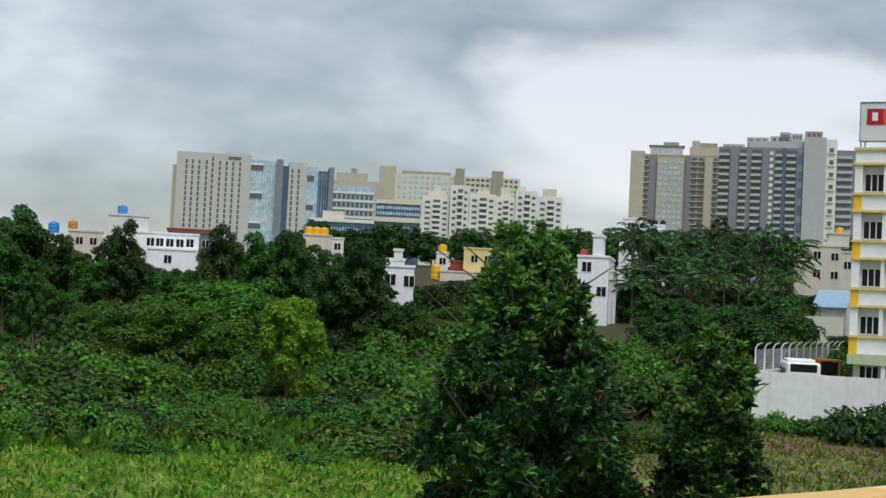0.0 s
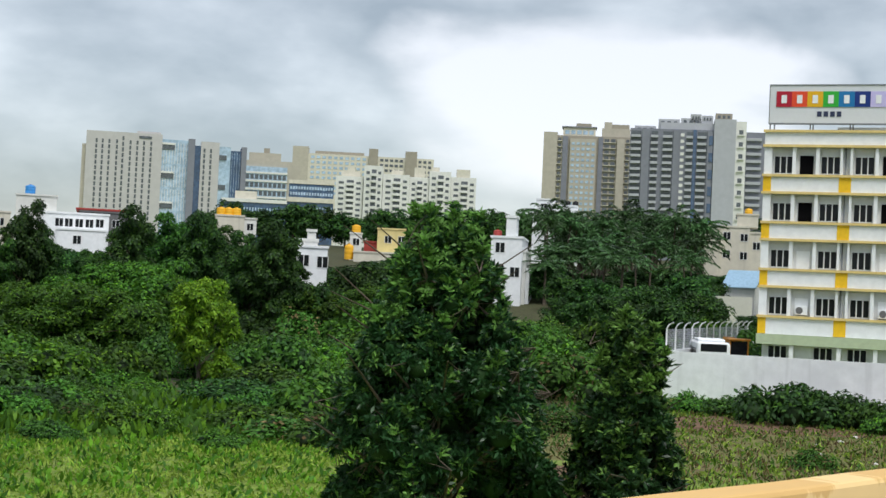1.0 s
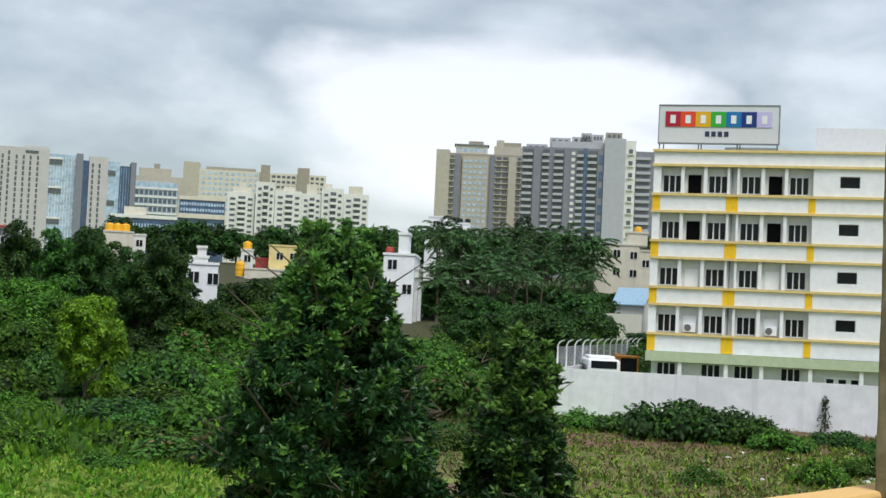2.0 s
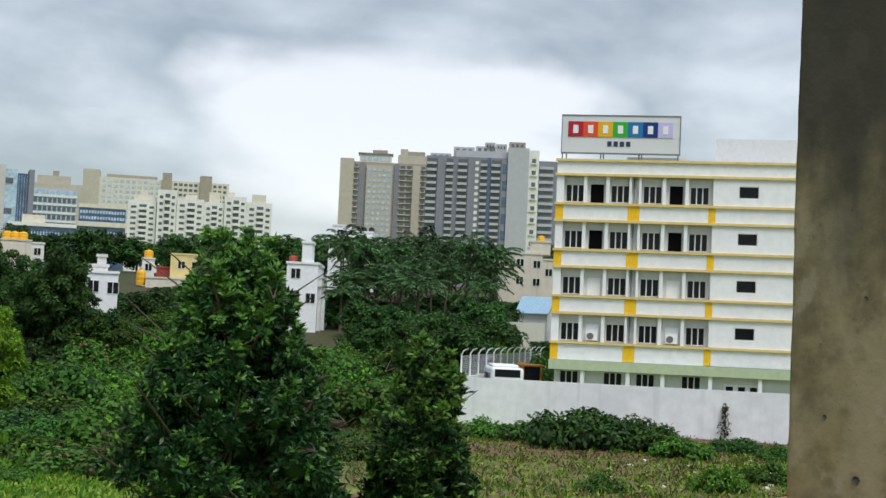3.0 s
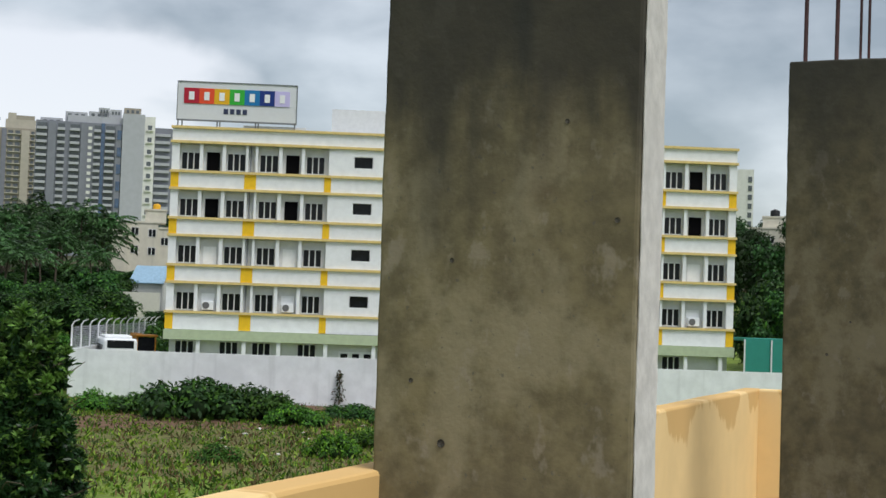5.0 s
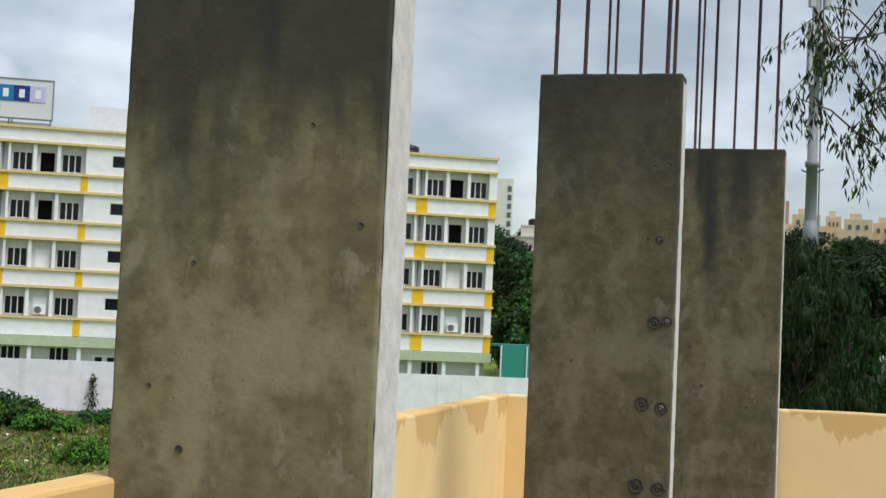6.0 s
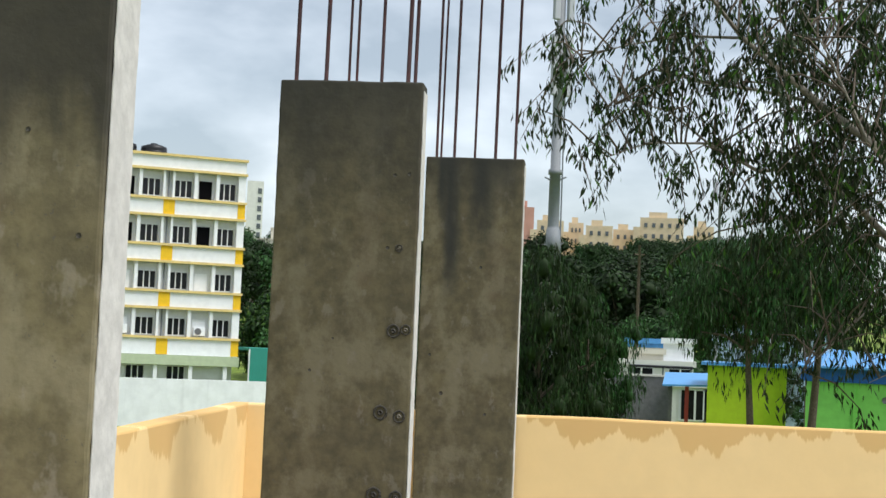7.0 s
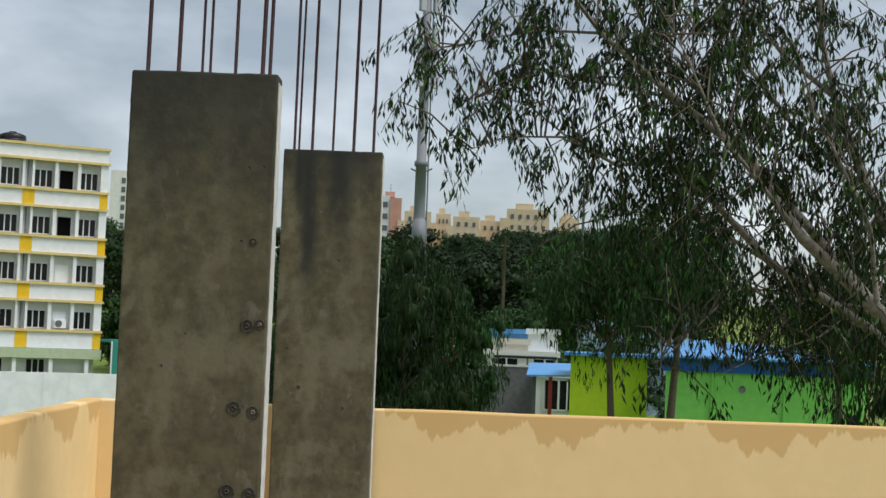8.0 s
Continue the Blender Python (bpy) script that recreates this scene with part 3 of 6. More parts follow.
def rough_prism(name, w, th, h, material, bevel, parent, m=None, seed=0.0, label=""):
    """A cast block, base at z = 0, own x 0..w, own y 0..th, with slightly uneven faces and chipped arrises."""
    bm = bmesh.new()
    nx, ny, nz = max(2, int(w / 0.06)), max(2, int(th / 0.05)), max(2, int(h / 0.06))
    bmesh.ops.create_cube(bm, size=1, matrix=Matrix.Translation((w / 2, th / 2, h / 2)) @ Matrix.Diagonal((w, th, h, 1)))
    bmesh.ops.bevel(bm, geom=bm.edges[:], offset=bevel, segments=2, affect="EDGES", profile=0.5)
    for axis, n in ((0, nx), (1, ny), (2, nz)):
        for i in range(1, n):
            co = Vector((0, 0, 0))
            co[axis] = (w, th, h)[axis] * i / n
            no = Vector((0, 0, 0))
            no[axis] = 1
            bmesh.ops.bisect_plane(bm, geom=bm.verts[:] + bm.edges[:] + bm.faces[:], plane_co=co, plane_no=no)
    for v in bm.verts:
        k = Vector((v.co.x * 4 + seed, v.co.y * 4, v.co.z * 4))
        v.co += 0.002 * noise.noise_vector(k)
        edge = min(v.co.x, w - v.co.x) + min(v.co.y, th - v.co.y)
        if edge < 0.03 or h - v.co.z < 0.02:
            v.co += 0.003 * noise.noise_vector(k * 3.1)
    me = bpy.data.meshes.new(name)
    bm.to_mesh(me)
    bm.free()
    me.materials.append(material)
    return add(name, me, parent, m, label)


def bar_line(x, y, z0, z1, lean, r):
    return [((x, y, z0), r), ((x + lean * 0.3, y, z0 + (z1 - z0) * 0.35), r), ((x + lean * 0.55, y + 0.01, z0 + (z1 - z0) * 0.6), r), ((x + lean, y, z1), r)]


def pillar(fl, w, th, top, label, bars, marks, seed, material):
    """An unfinished column: cast shaft, end strip coloured paler for the light on it, starter bars and blow-holes."""
    root = new("concrete_column")
    root.matrix_basis = pose(fl[0], fl[1], ROOF_Z, 0, 0, -GRID)
    h = top - ROOF_Z
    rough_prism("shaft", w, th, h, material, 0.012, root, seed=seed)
    # thin sheet on the end face: the side light it catches, as paler colour
    rough_prism("end_skim", 0.006, th - 0.03, h - 0.05, M["concrete_pale"], 0.002, root, pose(w + 0.001, 0.015, 0), seed + 3, "end face of the column, side light put in as paler concrete")
    for x, y, lean, r, up in bars:
        me = tube_mesh("starter_bar", [bar_line(x * w, y * th, h - 0.05, h + up, lean, r)], M["rust"], 7)
        add("starter_bar", me, root, None, "rusty steel bar")
    for x, z, r in marks:
        if r < 0.02:
            # a plain blow-hole
            me = tube_mesh("blow_hole", [[((0, -0.004, 0), r), ((0, 0.004, 0), r * 0.8)]], CONCRETE_DARK, 9)
            add("blow_hole", me, root, Matrix.Translation((x * w, 0.0, z - ROOF_Z)), "dark blow-hole")
            continue
        ring = [((math.cos(k * math.pi / 8) * r, -0.003, math.sin(k * math.pi / 8) * r * 1.05), r * (0.20 + 0.07 * math.sin(k * 2.3 + seed))) for k in range(17)]
        hole = add("tie_hole", tube_mesh("tie_hole", [ring], CONCRETE_DARK, 6), root, Matrix.Translation((x * w, 0.0, z - ROOF_Z)), "dark ring of a tie hole")
        add("plug", tube_mesh("plug", [[((0, -0.012, 0), r * 0.3), ((0, -0.006, 0), r * 0.5), ((0, 0.01, 0), r * 0.55)]], CONCRETE_DARK if r > 0.034 else PLUG, 9), hole, None, "mortar plug")
    return tagged(root, label, "column", group="unfinished columns on the roof")


CONCRETE_DARK = mat("dark_concrete_patch", (0.055, 0.05, 0.04), 0.9, 0.45, 14, 0.5, spots=(0.09, 0.08, 0.06))
PLUG = mat("mortar_plug", (0.17, 0.155, 0.12), 0.9, 0.3, 14, 0.4)
pillar((0.734, 5.171), 0.9, 0.25, 8.3, "tall stained raw concrete column beside the parapet",
       [(0.1, 0.2, 0.0, 0.0125, 0.9), (0.3, 0.2, 0.01, 0.0125, 0.9), (0.5, 0.2, 0.0, 0.0125, 0.9), (0.7, 0.2, 0.0, 0.0125, 0.9), (0.9, 0.2, 0.0, 0.0125, 0.9)],
       [(0.925, 6.585, 0.009), (0.07, 5.62, 0.018), (0.28, 5.85, 0.014), (0.62, 5.42, 0.011), (0.36, 5.15, 0.012), (0.73, 6.9, 0.008), (0.3, 6.45, 0.008), (0.8, 5.3, 0.009), (0.15, 6.05, 0.008)], 2.0, CONCRETE)
pillar((3.839, 8.725), 0.9, 0.2, 7.903, "stained raw concrete column with rusty starter bars",
       [(0.10, 0.2, 0.012, 0.0135, 1.9), (0.31, 0.2, 0.015, 0.0135, 1.9), (0.45, 0.75, 0.006, 0.009, 1.9), (0.505, 0.75, 0.008, 0.009, 1.9), (0.70, 0.2, 0.008, 0.011, 1.9), (0.885, 0.2, 0.02, 0.014, 1.9), (0.92, 0.7, 0.016, 0.012, 1.9)],
       [(0.865, 6.36, 0.035), (0.95, 6.37, 0.028), (0.88, 6.87, 0.02), (0.80, 6.87, 0.012), (0.80, 5.86, 0.038), (0.93, 5.84, 0.033), (0.78, 5.36, 0.04), (0.93, 5.35, 0.035), (0.83, 7.32, 0.012), (0.93, 7.33, 0.012), (0.3, 6.1, 0.010), (0.45, 6.3, 0.008)], 11.0, CONCRETE_DAMP)
pillar((5.885, 10.42), 0.78, 0.2, 7.768, "stained raw concrete column with starter bars against the parapet",
       [(0.10, 0.2, 0.0, 0.011, 2.3), (0.13, 0.75, 0.015, 0.009, 2.3), (0.28, 0.2, 0.01, 0.012, 2.3), (0.49, 0.2, 0.012, 0.010, 2.3), (0.70, 0.2, 0.014, 0.013, 2.3), (0.90, 0.2, 0.016, 0.012, 2.3)],
       [(0.6, 6.9, 0.012), (0.25, 5.9, 0.016), (0.12, 6.2, 0.012), (0.7, 5.75, 0.012)], 23.0, CONCRETE_RUNS)

# ---------- school ----------
SX0, SY, LEN, TURN = 2.05, 108.52, 41.68, 8.2
school = new("school_building")
school.matrix_basis = pose(SX0, SY, 0, 0, 0, -TURN)
TOP = 14.67
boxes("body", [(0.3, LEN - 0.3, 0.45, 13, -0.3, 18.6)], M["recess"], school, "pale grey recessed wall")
for x0 in (0, LEN - 0.3):
    boxes("side_wall", [(x0, x0 + 0.3, 0.02, 13, 3.7, 18.9)], M["white"], school)
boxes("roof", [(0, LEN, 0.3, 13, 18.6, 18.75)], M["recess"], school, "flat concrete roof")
boxes("roof_parapet", [(0, LEN, 0, 0.25, 18.07, 18.95), (0, LEN, 12.8, 13, 18.75, 18.95)], M["white"], school)


def string_course(z, x0=-0.1, x1=LEN + 0.1, h=0.18):
    boxes("string_course", [(x0, x1, -0.16, 0.2, z, z + h)], M["cream_line"], school, "ochre cream string course")


string_course(18.95)
string_course(17.88)
for k in range(4):
    b = TOP - 3.4 * k
    boxes("spandrel", [(0, LEN, 0, 0.45, b - (0.0 if k < 3 else 0.12), b + 1.06)], M["white"], school)
    string_course(b + 1.06)
    if k < 3:
        string_course(b - 0.19)
    for s0, s1 in ((-0.02, 0.55), (5.3, 6.15), (11.1, 11.6)):
        for x0, x1 in ((s0, s1), (LEN - s1, LEN - s0)):
            boxes("yellow_panel", [(x0, x1, -0.03, 0.05, b - (0.0 if k < 3 else 0.1), b + 1.06)], M["yellow"], school, "yellow painted panel")
string_course(4.15, 11.2, LEN - 11.2)
boxes("canopy", [(-0.05, LEN + 0.05, -0.35, 0.45, 3.62, 4.33)], M["sage"], school, "sage green canopy band")

# windows: frame, three dark panes
WW, WH = 1.32, 1.2


def win_meshes(w, h, n):
    t = 0.05
    xs = [-t, 0]
    for i in range(1, n):
        xs += [w * i / n - 0.04, w * i / n + 0.04]
    xs += [w, w + t]
    frame_mesh = lattice("window_frame", xs, [-t, 0, h, h + t], [(1 + 2 * i, 1) for i in range(n)], 0, 0.06, M["frame"])
    p = boxes("pane", [(0.04, w / n - 0.04, 0.02, 0.03, 0, h)], M["glass"])
    pane_mesh = p.data
    bpy.data.objects.remove(p)
    return frame_mesh, pane_mesh, w, n


WIN3 = win_meshes(WW, WH, 3)
WIN_S = win_meshes(1.36, 0.8, 1)


def window(parent, x, y, z, kit, label="white framed window with dark panes"):
    ma, mp, w, n = kit
    o = add("window", ma, parent, Matrix.Translation((x, y, z)), label)
    for i in range(n):
        add("pane", mp, o, Matrix.Translation((w * i / n, 0.0, 0)))
    return o


# open doorways are flat near-black panels: the dark of the room, painted
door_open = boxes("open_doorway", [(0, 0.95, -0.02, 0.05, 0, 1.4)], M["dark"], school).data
door_shut = boxes("shut_panel", [(0, 0.95, -0.03, 0.05, 0, 1.3)], M["white"], school).data
for o in list(school.children):
    if o.data in (door_open, door_shut):
        bpy.data.objects.remove(o)


def air_con(parent, x, y, z):
    o = soft_box("air_conditioner", (0.85, 0.32, 0.62), M["white"], 0.03, parent, "white outdoor air conditioner unit", Matrix.Translation((x, y, z)))
    bm = bmesh.new()
    bmesh.ops.create_cone(bm, cap_ends=True, segments=20, radius1=0.25, radius2=0.25, depth=0.03, matrix=Matrix.Rotation(radians(90), 4, "X"))
    me = bpy.data.meshes.new("fan_grille")
    bm.to_mesh(me)
    bm.free()
    me.materials.append(M["grey_wall"])
    add("fan_grille", me, o, Matrix.Translation((-0.12, -0.165, 0.32)), "dark round fan grille")
    boxes("bracket", [(-0.4, 0.4, -0.1, 0.15, -0.06, 0.0)], M["steel"], o)


PIERS = [(0.0, 0.55), (2.0, 2.25), (3.65, 3.9), (5.35, 5.52), (6.05, 6.22), (7.75, 8.0), (9.4, 9.65), (11.4, 11.6)]
for k in range(4):
    z0 = TOP - 3.4 * k + 1.24          # foot of the recess
    z1 = z0 + 1.97
    for mirror in (False, True):
        def mx(x, w):
            return LEN - x - w if mirror else x
        for p0, p1 in PIERS:
            boxes("pier", [(mx(p0, p1 - p0), mx(p0, p1 - p0) + p1 - p0, 0.0, 0.46, z0, z1)], M["white"], school)
        for x in (0.68, 4.0, 6.36, 9.76):
            window(school, mx(x, WW), 0.38, z0 + 0.12, WIN3)
        for x in (2.5, 8.27):
            if k < 2:
                add("open_doorway", door_open, school, Matrix.Translation((mx(x, 0.95), 0.42, z0)), "open balcony doorway as a black panel, the unlit room in its colour")
            else:
                add("shut_panel", door_shut, school, Matrix.Translation((mx(x, 0.95), 0.45, z0)), "shut white panel door")
            if k == 3:
                air_con(school, mx(x, 0.95) + 0.5, 0.22, z0 + 0.1)
        # rain pipe in the narrow recess
        add("rain_pipe", tube_mesh("rain_pipe", [[((mx(5.7, 0.05), 0.35, z0), 0.05), ((mx(5.7, 0.05), 0.35, z1), 0.05)]], M["steel"], 8), school, None, "grey rain pipe")
    # plain middle stretch with two small sunk windows
    s = (13.25, 14.62)
    parts_x = [(11.6, s[0]), (s[1], LEN - s[1]), (LEN - s[0], LEN - 11.6)]
    rows = [(a0, a1, 0.0, 0.46, z0, z1) for a0, a1 in parts_x]
    for a0, a1 in (s, (LEN - s[1], LEN - s[0])):
        rows += [(a0, a1, 0.0, 0.46, z0, z0 + 0.62), (a0, a1, 0.0, 0.46, z0 + 1.45, z1)]
        window(school, a0, 0.36, z0 + 0.63, WIN_S, "small sunk window with dark pane")
    boxes("wall_panel", rows, M["white"], school)
# ground storey behind the compound wall
for x in (0.75, 3.95, 6.3, 9.6, 20.0, 24.0, 29.0, 33.5, 36.5):
    window(school, x, 0.38, 2.3, WIN3)
for x in (2.3, 5.6, 8.1, 11.5, 15.0, 18.5, 22.5, 27.5, 32.0, 35.4, 38.0, 40.6):
    boxes("post", [(x, x + 0.28, -0.2, 0.1, 0, 3.62)], M["white"], school)
boxes("notice_window", [(12.6, 15.2, 0.35, 0.44, 2.2, 3.1)], M["white"], school)
for x in (12.75, 13.6, 14.45):
    boxes("pane", [(x, x + 0.5, 0.33, 0.348, 2.35, 2.95)], M["glass"], school)
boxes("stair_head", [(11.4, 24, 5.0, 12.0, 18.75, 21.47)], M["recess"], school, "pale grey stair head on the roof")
boxes("roof_kerb", [(5.0, 9.6, 1.0, 1.3, 18.75, 19.45)], M["recess"], school)
tagged(school, "white school building with yellow panels and ochre string courses", "building")

# roof sign
sign = new("roof_sign")
sign.matrix_basis = school.matrix_basis @ pose(0.2, 0.5, 19.04)
boxes("board", [(0, 8.64, 0, 0.35, 0.65, 3.38)], M["sign_white"], sign, "pale sign board")
boxes("board_edge", [(-0.06, 8.7, -0.04, 0.38, 3.38, 3.46), (-0.06, 8.7, -0.04, 0.38, 0.57, 0.65), (-0.06, 0, -0.04, 0.38, 0.65, 3.38), (8.64, 8.7, -0.04, 0.38, 0.65, 3.38)], M["steel"], sign)
for i, mt in enumerate(RAINBOW):
    sq = boxes("colour_square", [(0.45 + 1.1 * i, 0.45 + 1.1 * (i + 1) - 0.004, -0.05, 0.0, 1.82, 2.95)], mt, sign, ["crimson", "vermilion", "amber", "green", "blue", "navy", "lilac"][i] + " square")
    boxes("bar", [(0.45 + 1.1 * i + 0.36, 0.45 + 1.1 * i + 0.74, -0.075, -0.05, 2.08, 2.68)], M["white"], sq, "plain white bar")
for i in range(4):
    boxes("bar", [(3.36 + 0.46 * i, 3.68 + 0.46 * i, -0.03, 0.0, 1.12, 1.5)], M["ink"], sign, "plain dark bar")
for x in (0.05, 0.35, 2.9, 3.1, 5.7, 5.9, 8.55):
    add("strut", tube_mesh("strut", [[((x, 0.1, -0.2), 0.05), ((x, 0.2, 0.7), 0.05)]], M["steel"], 6), sign)
tagged(sign, "white roof sign with a row of seven rainbow squares", "sign")


def round_tank(name, p, r, h, material, label, parent=None):
    prof = [(0.0, r * 0.96), (h * 0.05, r), (h * 0.28, r), (h * 0.3, r * 0.965), (h * 0.33, r), (h * 0.6, r), (h * 0.62, r * 0.965), (h * 0.65, r), (h * 0.82, r * 0.97), (h * 0.92, r * 0.6), (h * 0.93, r * 0.3), (h, r * 0.28)]
    me = tube_mesh(name, [[((0, 0, z), rr) for z, rr in prof]], material, 18)
    return tagged(add(name, me, None, Matrix.Translation(p)), label, "water tank")


round_tank("water_tank", school.matrix_basis @ Vector((33.2, 4.0, 18.75)), 0.9, 1.55, M["tank_black"], "black plastic water tank on a flat roof")
round_tank("water_tank", school.matrix_basis @ Vector((35.4, 4.0, 18.75)), 1.0, 1.5, M["tank_black"], "black plastic water tank on a flat roof")

# compound wall with its side fence
wall_obj = boxes("compound_wall", [(0.0, 66.0, 0.0, 0.25, -0.3, 3.05)], M["wall_white"], m=pose(-4.18, 98.6, 0, 0, 0, -11.8))
side_wall = boxes("compound_side_wall", [(0.0, 0.22, 0.28, 42, -0.3, 3.05)], M["wall_white"], m=pose(-4.18, 98.6, 0, 0, 0, -8.7))
tagged(side_wall, "weathered white side wall of the school yard", "wall", kind="structure")
tagged(wall_obj, "weathered white compound wall round the school", "wall", kind="structure")
fence = new("side_fence")
fence.matrix_basis = pose(-4.07, 98.9, 3.05, 0, 0, -8.7)
for i in range(13):
    y = 0.1 + i * 3.2
    add("post", tube_mesh("post", [[((0, y, -0.1), 0.06), ((0, y, 1.5), 0.06), ((0.15, y, 1.75), 0.05), ((0.45, y, 1.9), 0.05)]], M["frame"], 6), fence)
boxes("mesh_panel", [(-0.015, 0.015, 0.1, 38.6, 0.05 + 0.13 * j, 0.075 + 0.13 * j) for j in range(11)] + [(-0.012, 0.012, 0.1 + 0.35 * j, 0.13 + 0.35 * j, 0.0, 1.42) for j in range(110)], M["pale_grey"], fence, "grey wire mesh")
boxes("kerb", [(0.25, 0.5, 9.0, 38, -0.6, 0.0)], M["yellow"], fence)
tagged(fence, "grey mesh fence with bent posts on the side wall", "fence")


# ---------- vehicles in the yard ----------
def bus(name, p, turn, body_mat, label):
    root = new(name)
    root.matrix_basis = pose(*p, 0, 0, turn)
    bm = bmesh.new()
    bmesh.ops.create_cube(bm, size=1, matrix=Matrix.Translation((0, 0, 1.75)) @ Matrix.Diagonal((2.3, 6.5, 2.3, 1)))
    bmesh.ops.bevel(bm, geom=bm.edges[:], offset=0.22, segments=3, affect="EDGES", profile=0.5)
    me = bpy.data.meshes.new("body")
    bm.to_mesh(me)
    bm.free()
    me.materials.append(body_mat)
    add("body", me, root)
    boxes("windscreen", [(-0.9, 0.9, -3.27, -3.2, 2.25, 2.78)], M["glass"], root)
    for i in range(5):
        for x in (-1.17, 1.12):
            boxes("side_glass", [(x, x + 0.05, -2.6 + 1.2 * i, -1.6 + 1.2 * i, 1.75, 2.45)], M["glass"], root)
    soft_box("roof_rack", (1.9, 3.6, 0.18), body_mat, 0.06, root, "", Matrix.Translation((0, 0.3, 2.9)))
    for x in (-1.0, 1.0):
        for y in (-2.1, 2.0):
            w = add("wheel", tube_mesh("wheel", [[((x - 0.12, y, 0.45), 0.38), ((x - 0.1, y, 0.45), 0.45), ((x + 0.1, y, 0.45), 0.45), ((x + 0.12, y, 0.45), 0.38)]], M["rubber"], 16), root)
            add("rim", tube_mesh("rim", [[((x - 0.14, y, 0.45), 0.22), ((x + 0.14, y, 0.45), 0.22)]], M["steel"], 12), w)
    for x in (-0.8, 0.8):
        soft_box("headlight", (0.3, 0.06, 0.2), M["frame"], 0.02, root, "clear headlight", Matrix.Translation((x, -3.26, 1.0)))
    return tagged(root, label, "bus")


bus("minibus", (-1.3, 106.8, 0.75), 6, M["white"], "white minibus parked behind the compound wall")


def loader(p, turn):
    root = new("backhoe_loader")
    root.matrix_basis = pose(*p, 0, 0, turn)
    soft_box("engine_cover", (1.3, 2.2, 1.1), M["orange"], 0.12, root, "", Matrix.Translation((0, -0.9, 0.9)))
    for x in (-0.75, 0.65):
        for y in (0.2, 1.6):
            boxes("cab_post", [(x, x + 0.1, y, y + 0.1, 1.2, 3.3)], M["orange"], root)
    soft_box("cab_roof", (1.7, 1.9, 0.16), M["orange"], 0.05, root, "", Matrix.Translation((0, 0.95, 3.3)))
    boxes("cab_glass", [(-0.64, 0.64, 0.24, 0.27, 1.9, 3.25)], M["glass"], root)
    boxes("boom", [(-0.2, 0.2, 1.9, 2.3, 1.0, 3.4), (-0.2, 0.2, 2.2, 4.2, 3.1, 3.5)], M["orange"], root)
    for x in (-0.85, 0.85):
        for y, r in ((-1.5, 0.45), (1.1, 0.75)):
            add("wheel", tube_mesh("wheel", [[((x - 0.2, y, r), r * 0.85), ((x - 0.16, y, r), r), ((x + 0.16, y, r), r), ((x + 0.2, y, r), r * 0.85)]], M["rubber"], 16), root)
    return tagged(root, "orange backhoe loader parked in the school yard", "loader")


loader((0.9, 113.5, 0.3), 15)


# ---------- far buildings ----------
def building(name, az, d, label, z=None, turn=0.0, category="building", group=""):
    root = new(name)
    p = bearing(az, d)
    root.matrix_basis = facing(az, d, (height(p.x, p.y) - 1.0) if z is None else z, turn)
    return tagged(root, label, category, group)


def zrel(root, z):
    return z - root.matrix_basis.translation.z


def vol(root, name, x0, x1, z0, z1, material, y0=0.0, y1=12.0, label=""):
    """A volume of a building between absolute heights; z0 None: down to its foot."""
    return boxes(name, [(x0, x1, y0, y1, 0 if z0 is None else zrel(root, z0), zrel(root, z1))], material, root, label)


def rows_of_windows(root, x0, x1, z0, z1, cols, rows, fw, fh, material, y=-0.12, name="glazing", sill=None, depth=0.1):
    """Windows in rows; each row is one part. fw, fh: the share of the bay that is glass."""
    a, b = zrel(root, z0), zrel(root, z1)
    cw, ch = (x1 - x0) / cols, (b - a) / rows
    for r in range(rows):
        zz = a + ch * r + ch * (1 - fh) / 2
        boxes(name, [(x0 + cw * (c + (1 - fw) / 2), x0 + cw * (c + (1 + fw) / 2), y, y + depth, zz, zz + ch * fh) for c in range(cols)], material, root)["kind"] = "stuff"
        if sill is not None:
            boxes("ledge", [(x0, x1, y - 0.5, y + 0.05, zz - ch * 0.12, zz - ch * 0.02)], sill, root)


def balconies(root, x0, x1, z0, z1, rows, material, dark, y=-1.3):
    """A stack of balconies: slab and upstand on each floor, the shade behind them one flat dark sheet."""
    a, b = zrel(root, z0), zrel(root, z1)
    ch = (b - a) / rows
    for r in range(rows):
        zz = a + ch * r
        boxes("balcony", [(x0, x1, y, 0.0, zz, zz + ch * 0.12), (x0, x1, y, y + 0.12, zz + ch * 0.12, zz + ch * 0.38)], material, root)
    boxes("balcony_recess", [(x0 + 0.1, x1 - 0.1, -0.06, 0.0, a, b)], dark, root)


# grey office slab with curtain glass
tw = building("office_tower", -21.9, 600, "warm grey office tower with slit windows and blue glass", z=20)
vol(tw, "body", -31.6, -1.8, None, 64.3, M["tower_grey"])
vol(tw, "side_strip", -33.2, -31.6, None, 59.0, M["tower_beige"], 2, 10)
vol(tw, "roof_block", -12, -2.5, 64.3, 65.3, M["tower_grey"], 2, 9)
vol(tw, "name_bars", -11, -6, 62.2, 63.2, M["window_far"], -0.2, 0)
for i, px in enumerate((-27.6, -25.2, -22.6, -19.6, -17.2, -14.3, -11.6, -9.0, -6.2)):
    zt = 61.5 if i != 4 else 63
    rows_of_windows(tw, px - 0.38, px + 0.38, 27, zt, 1, 16, 1.0, 0.72, M["window_far"], name="slit_window")
vol(tw, "glass_bay", -1.8, 8.5, None, 62.6, M["tower_glass"], 1.0, 12)
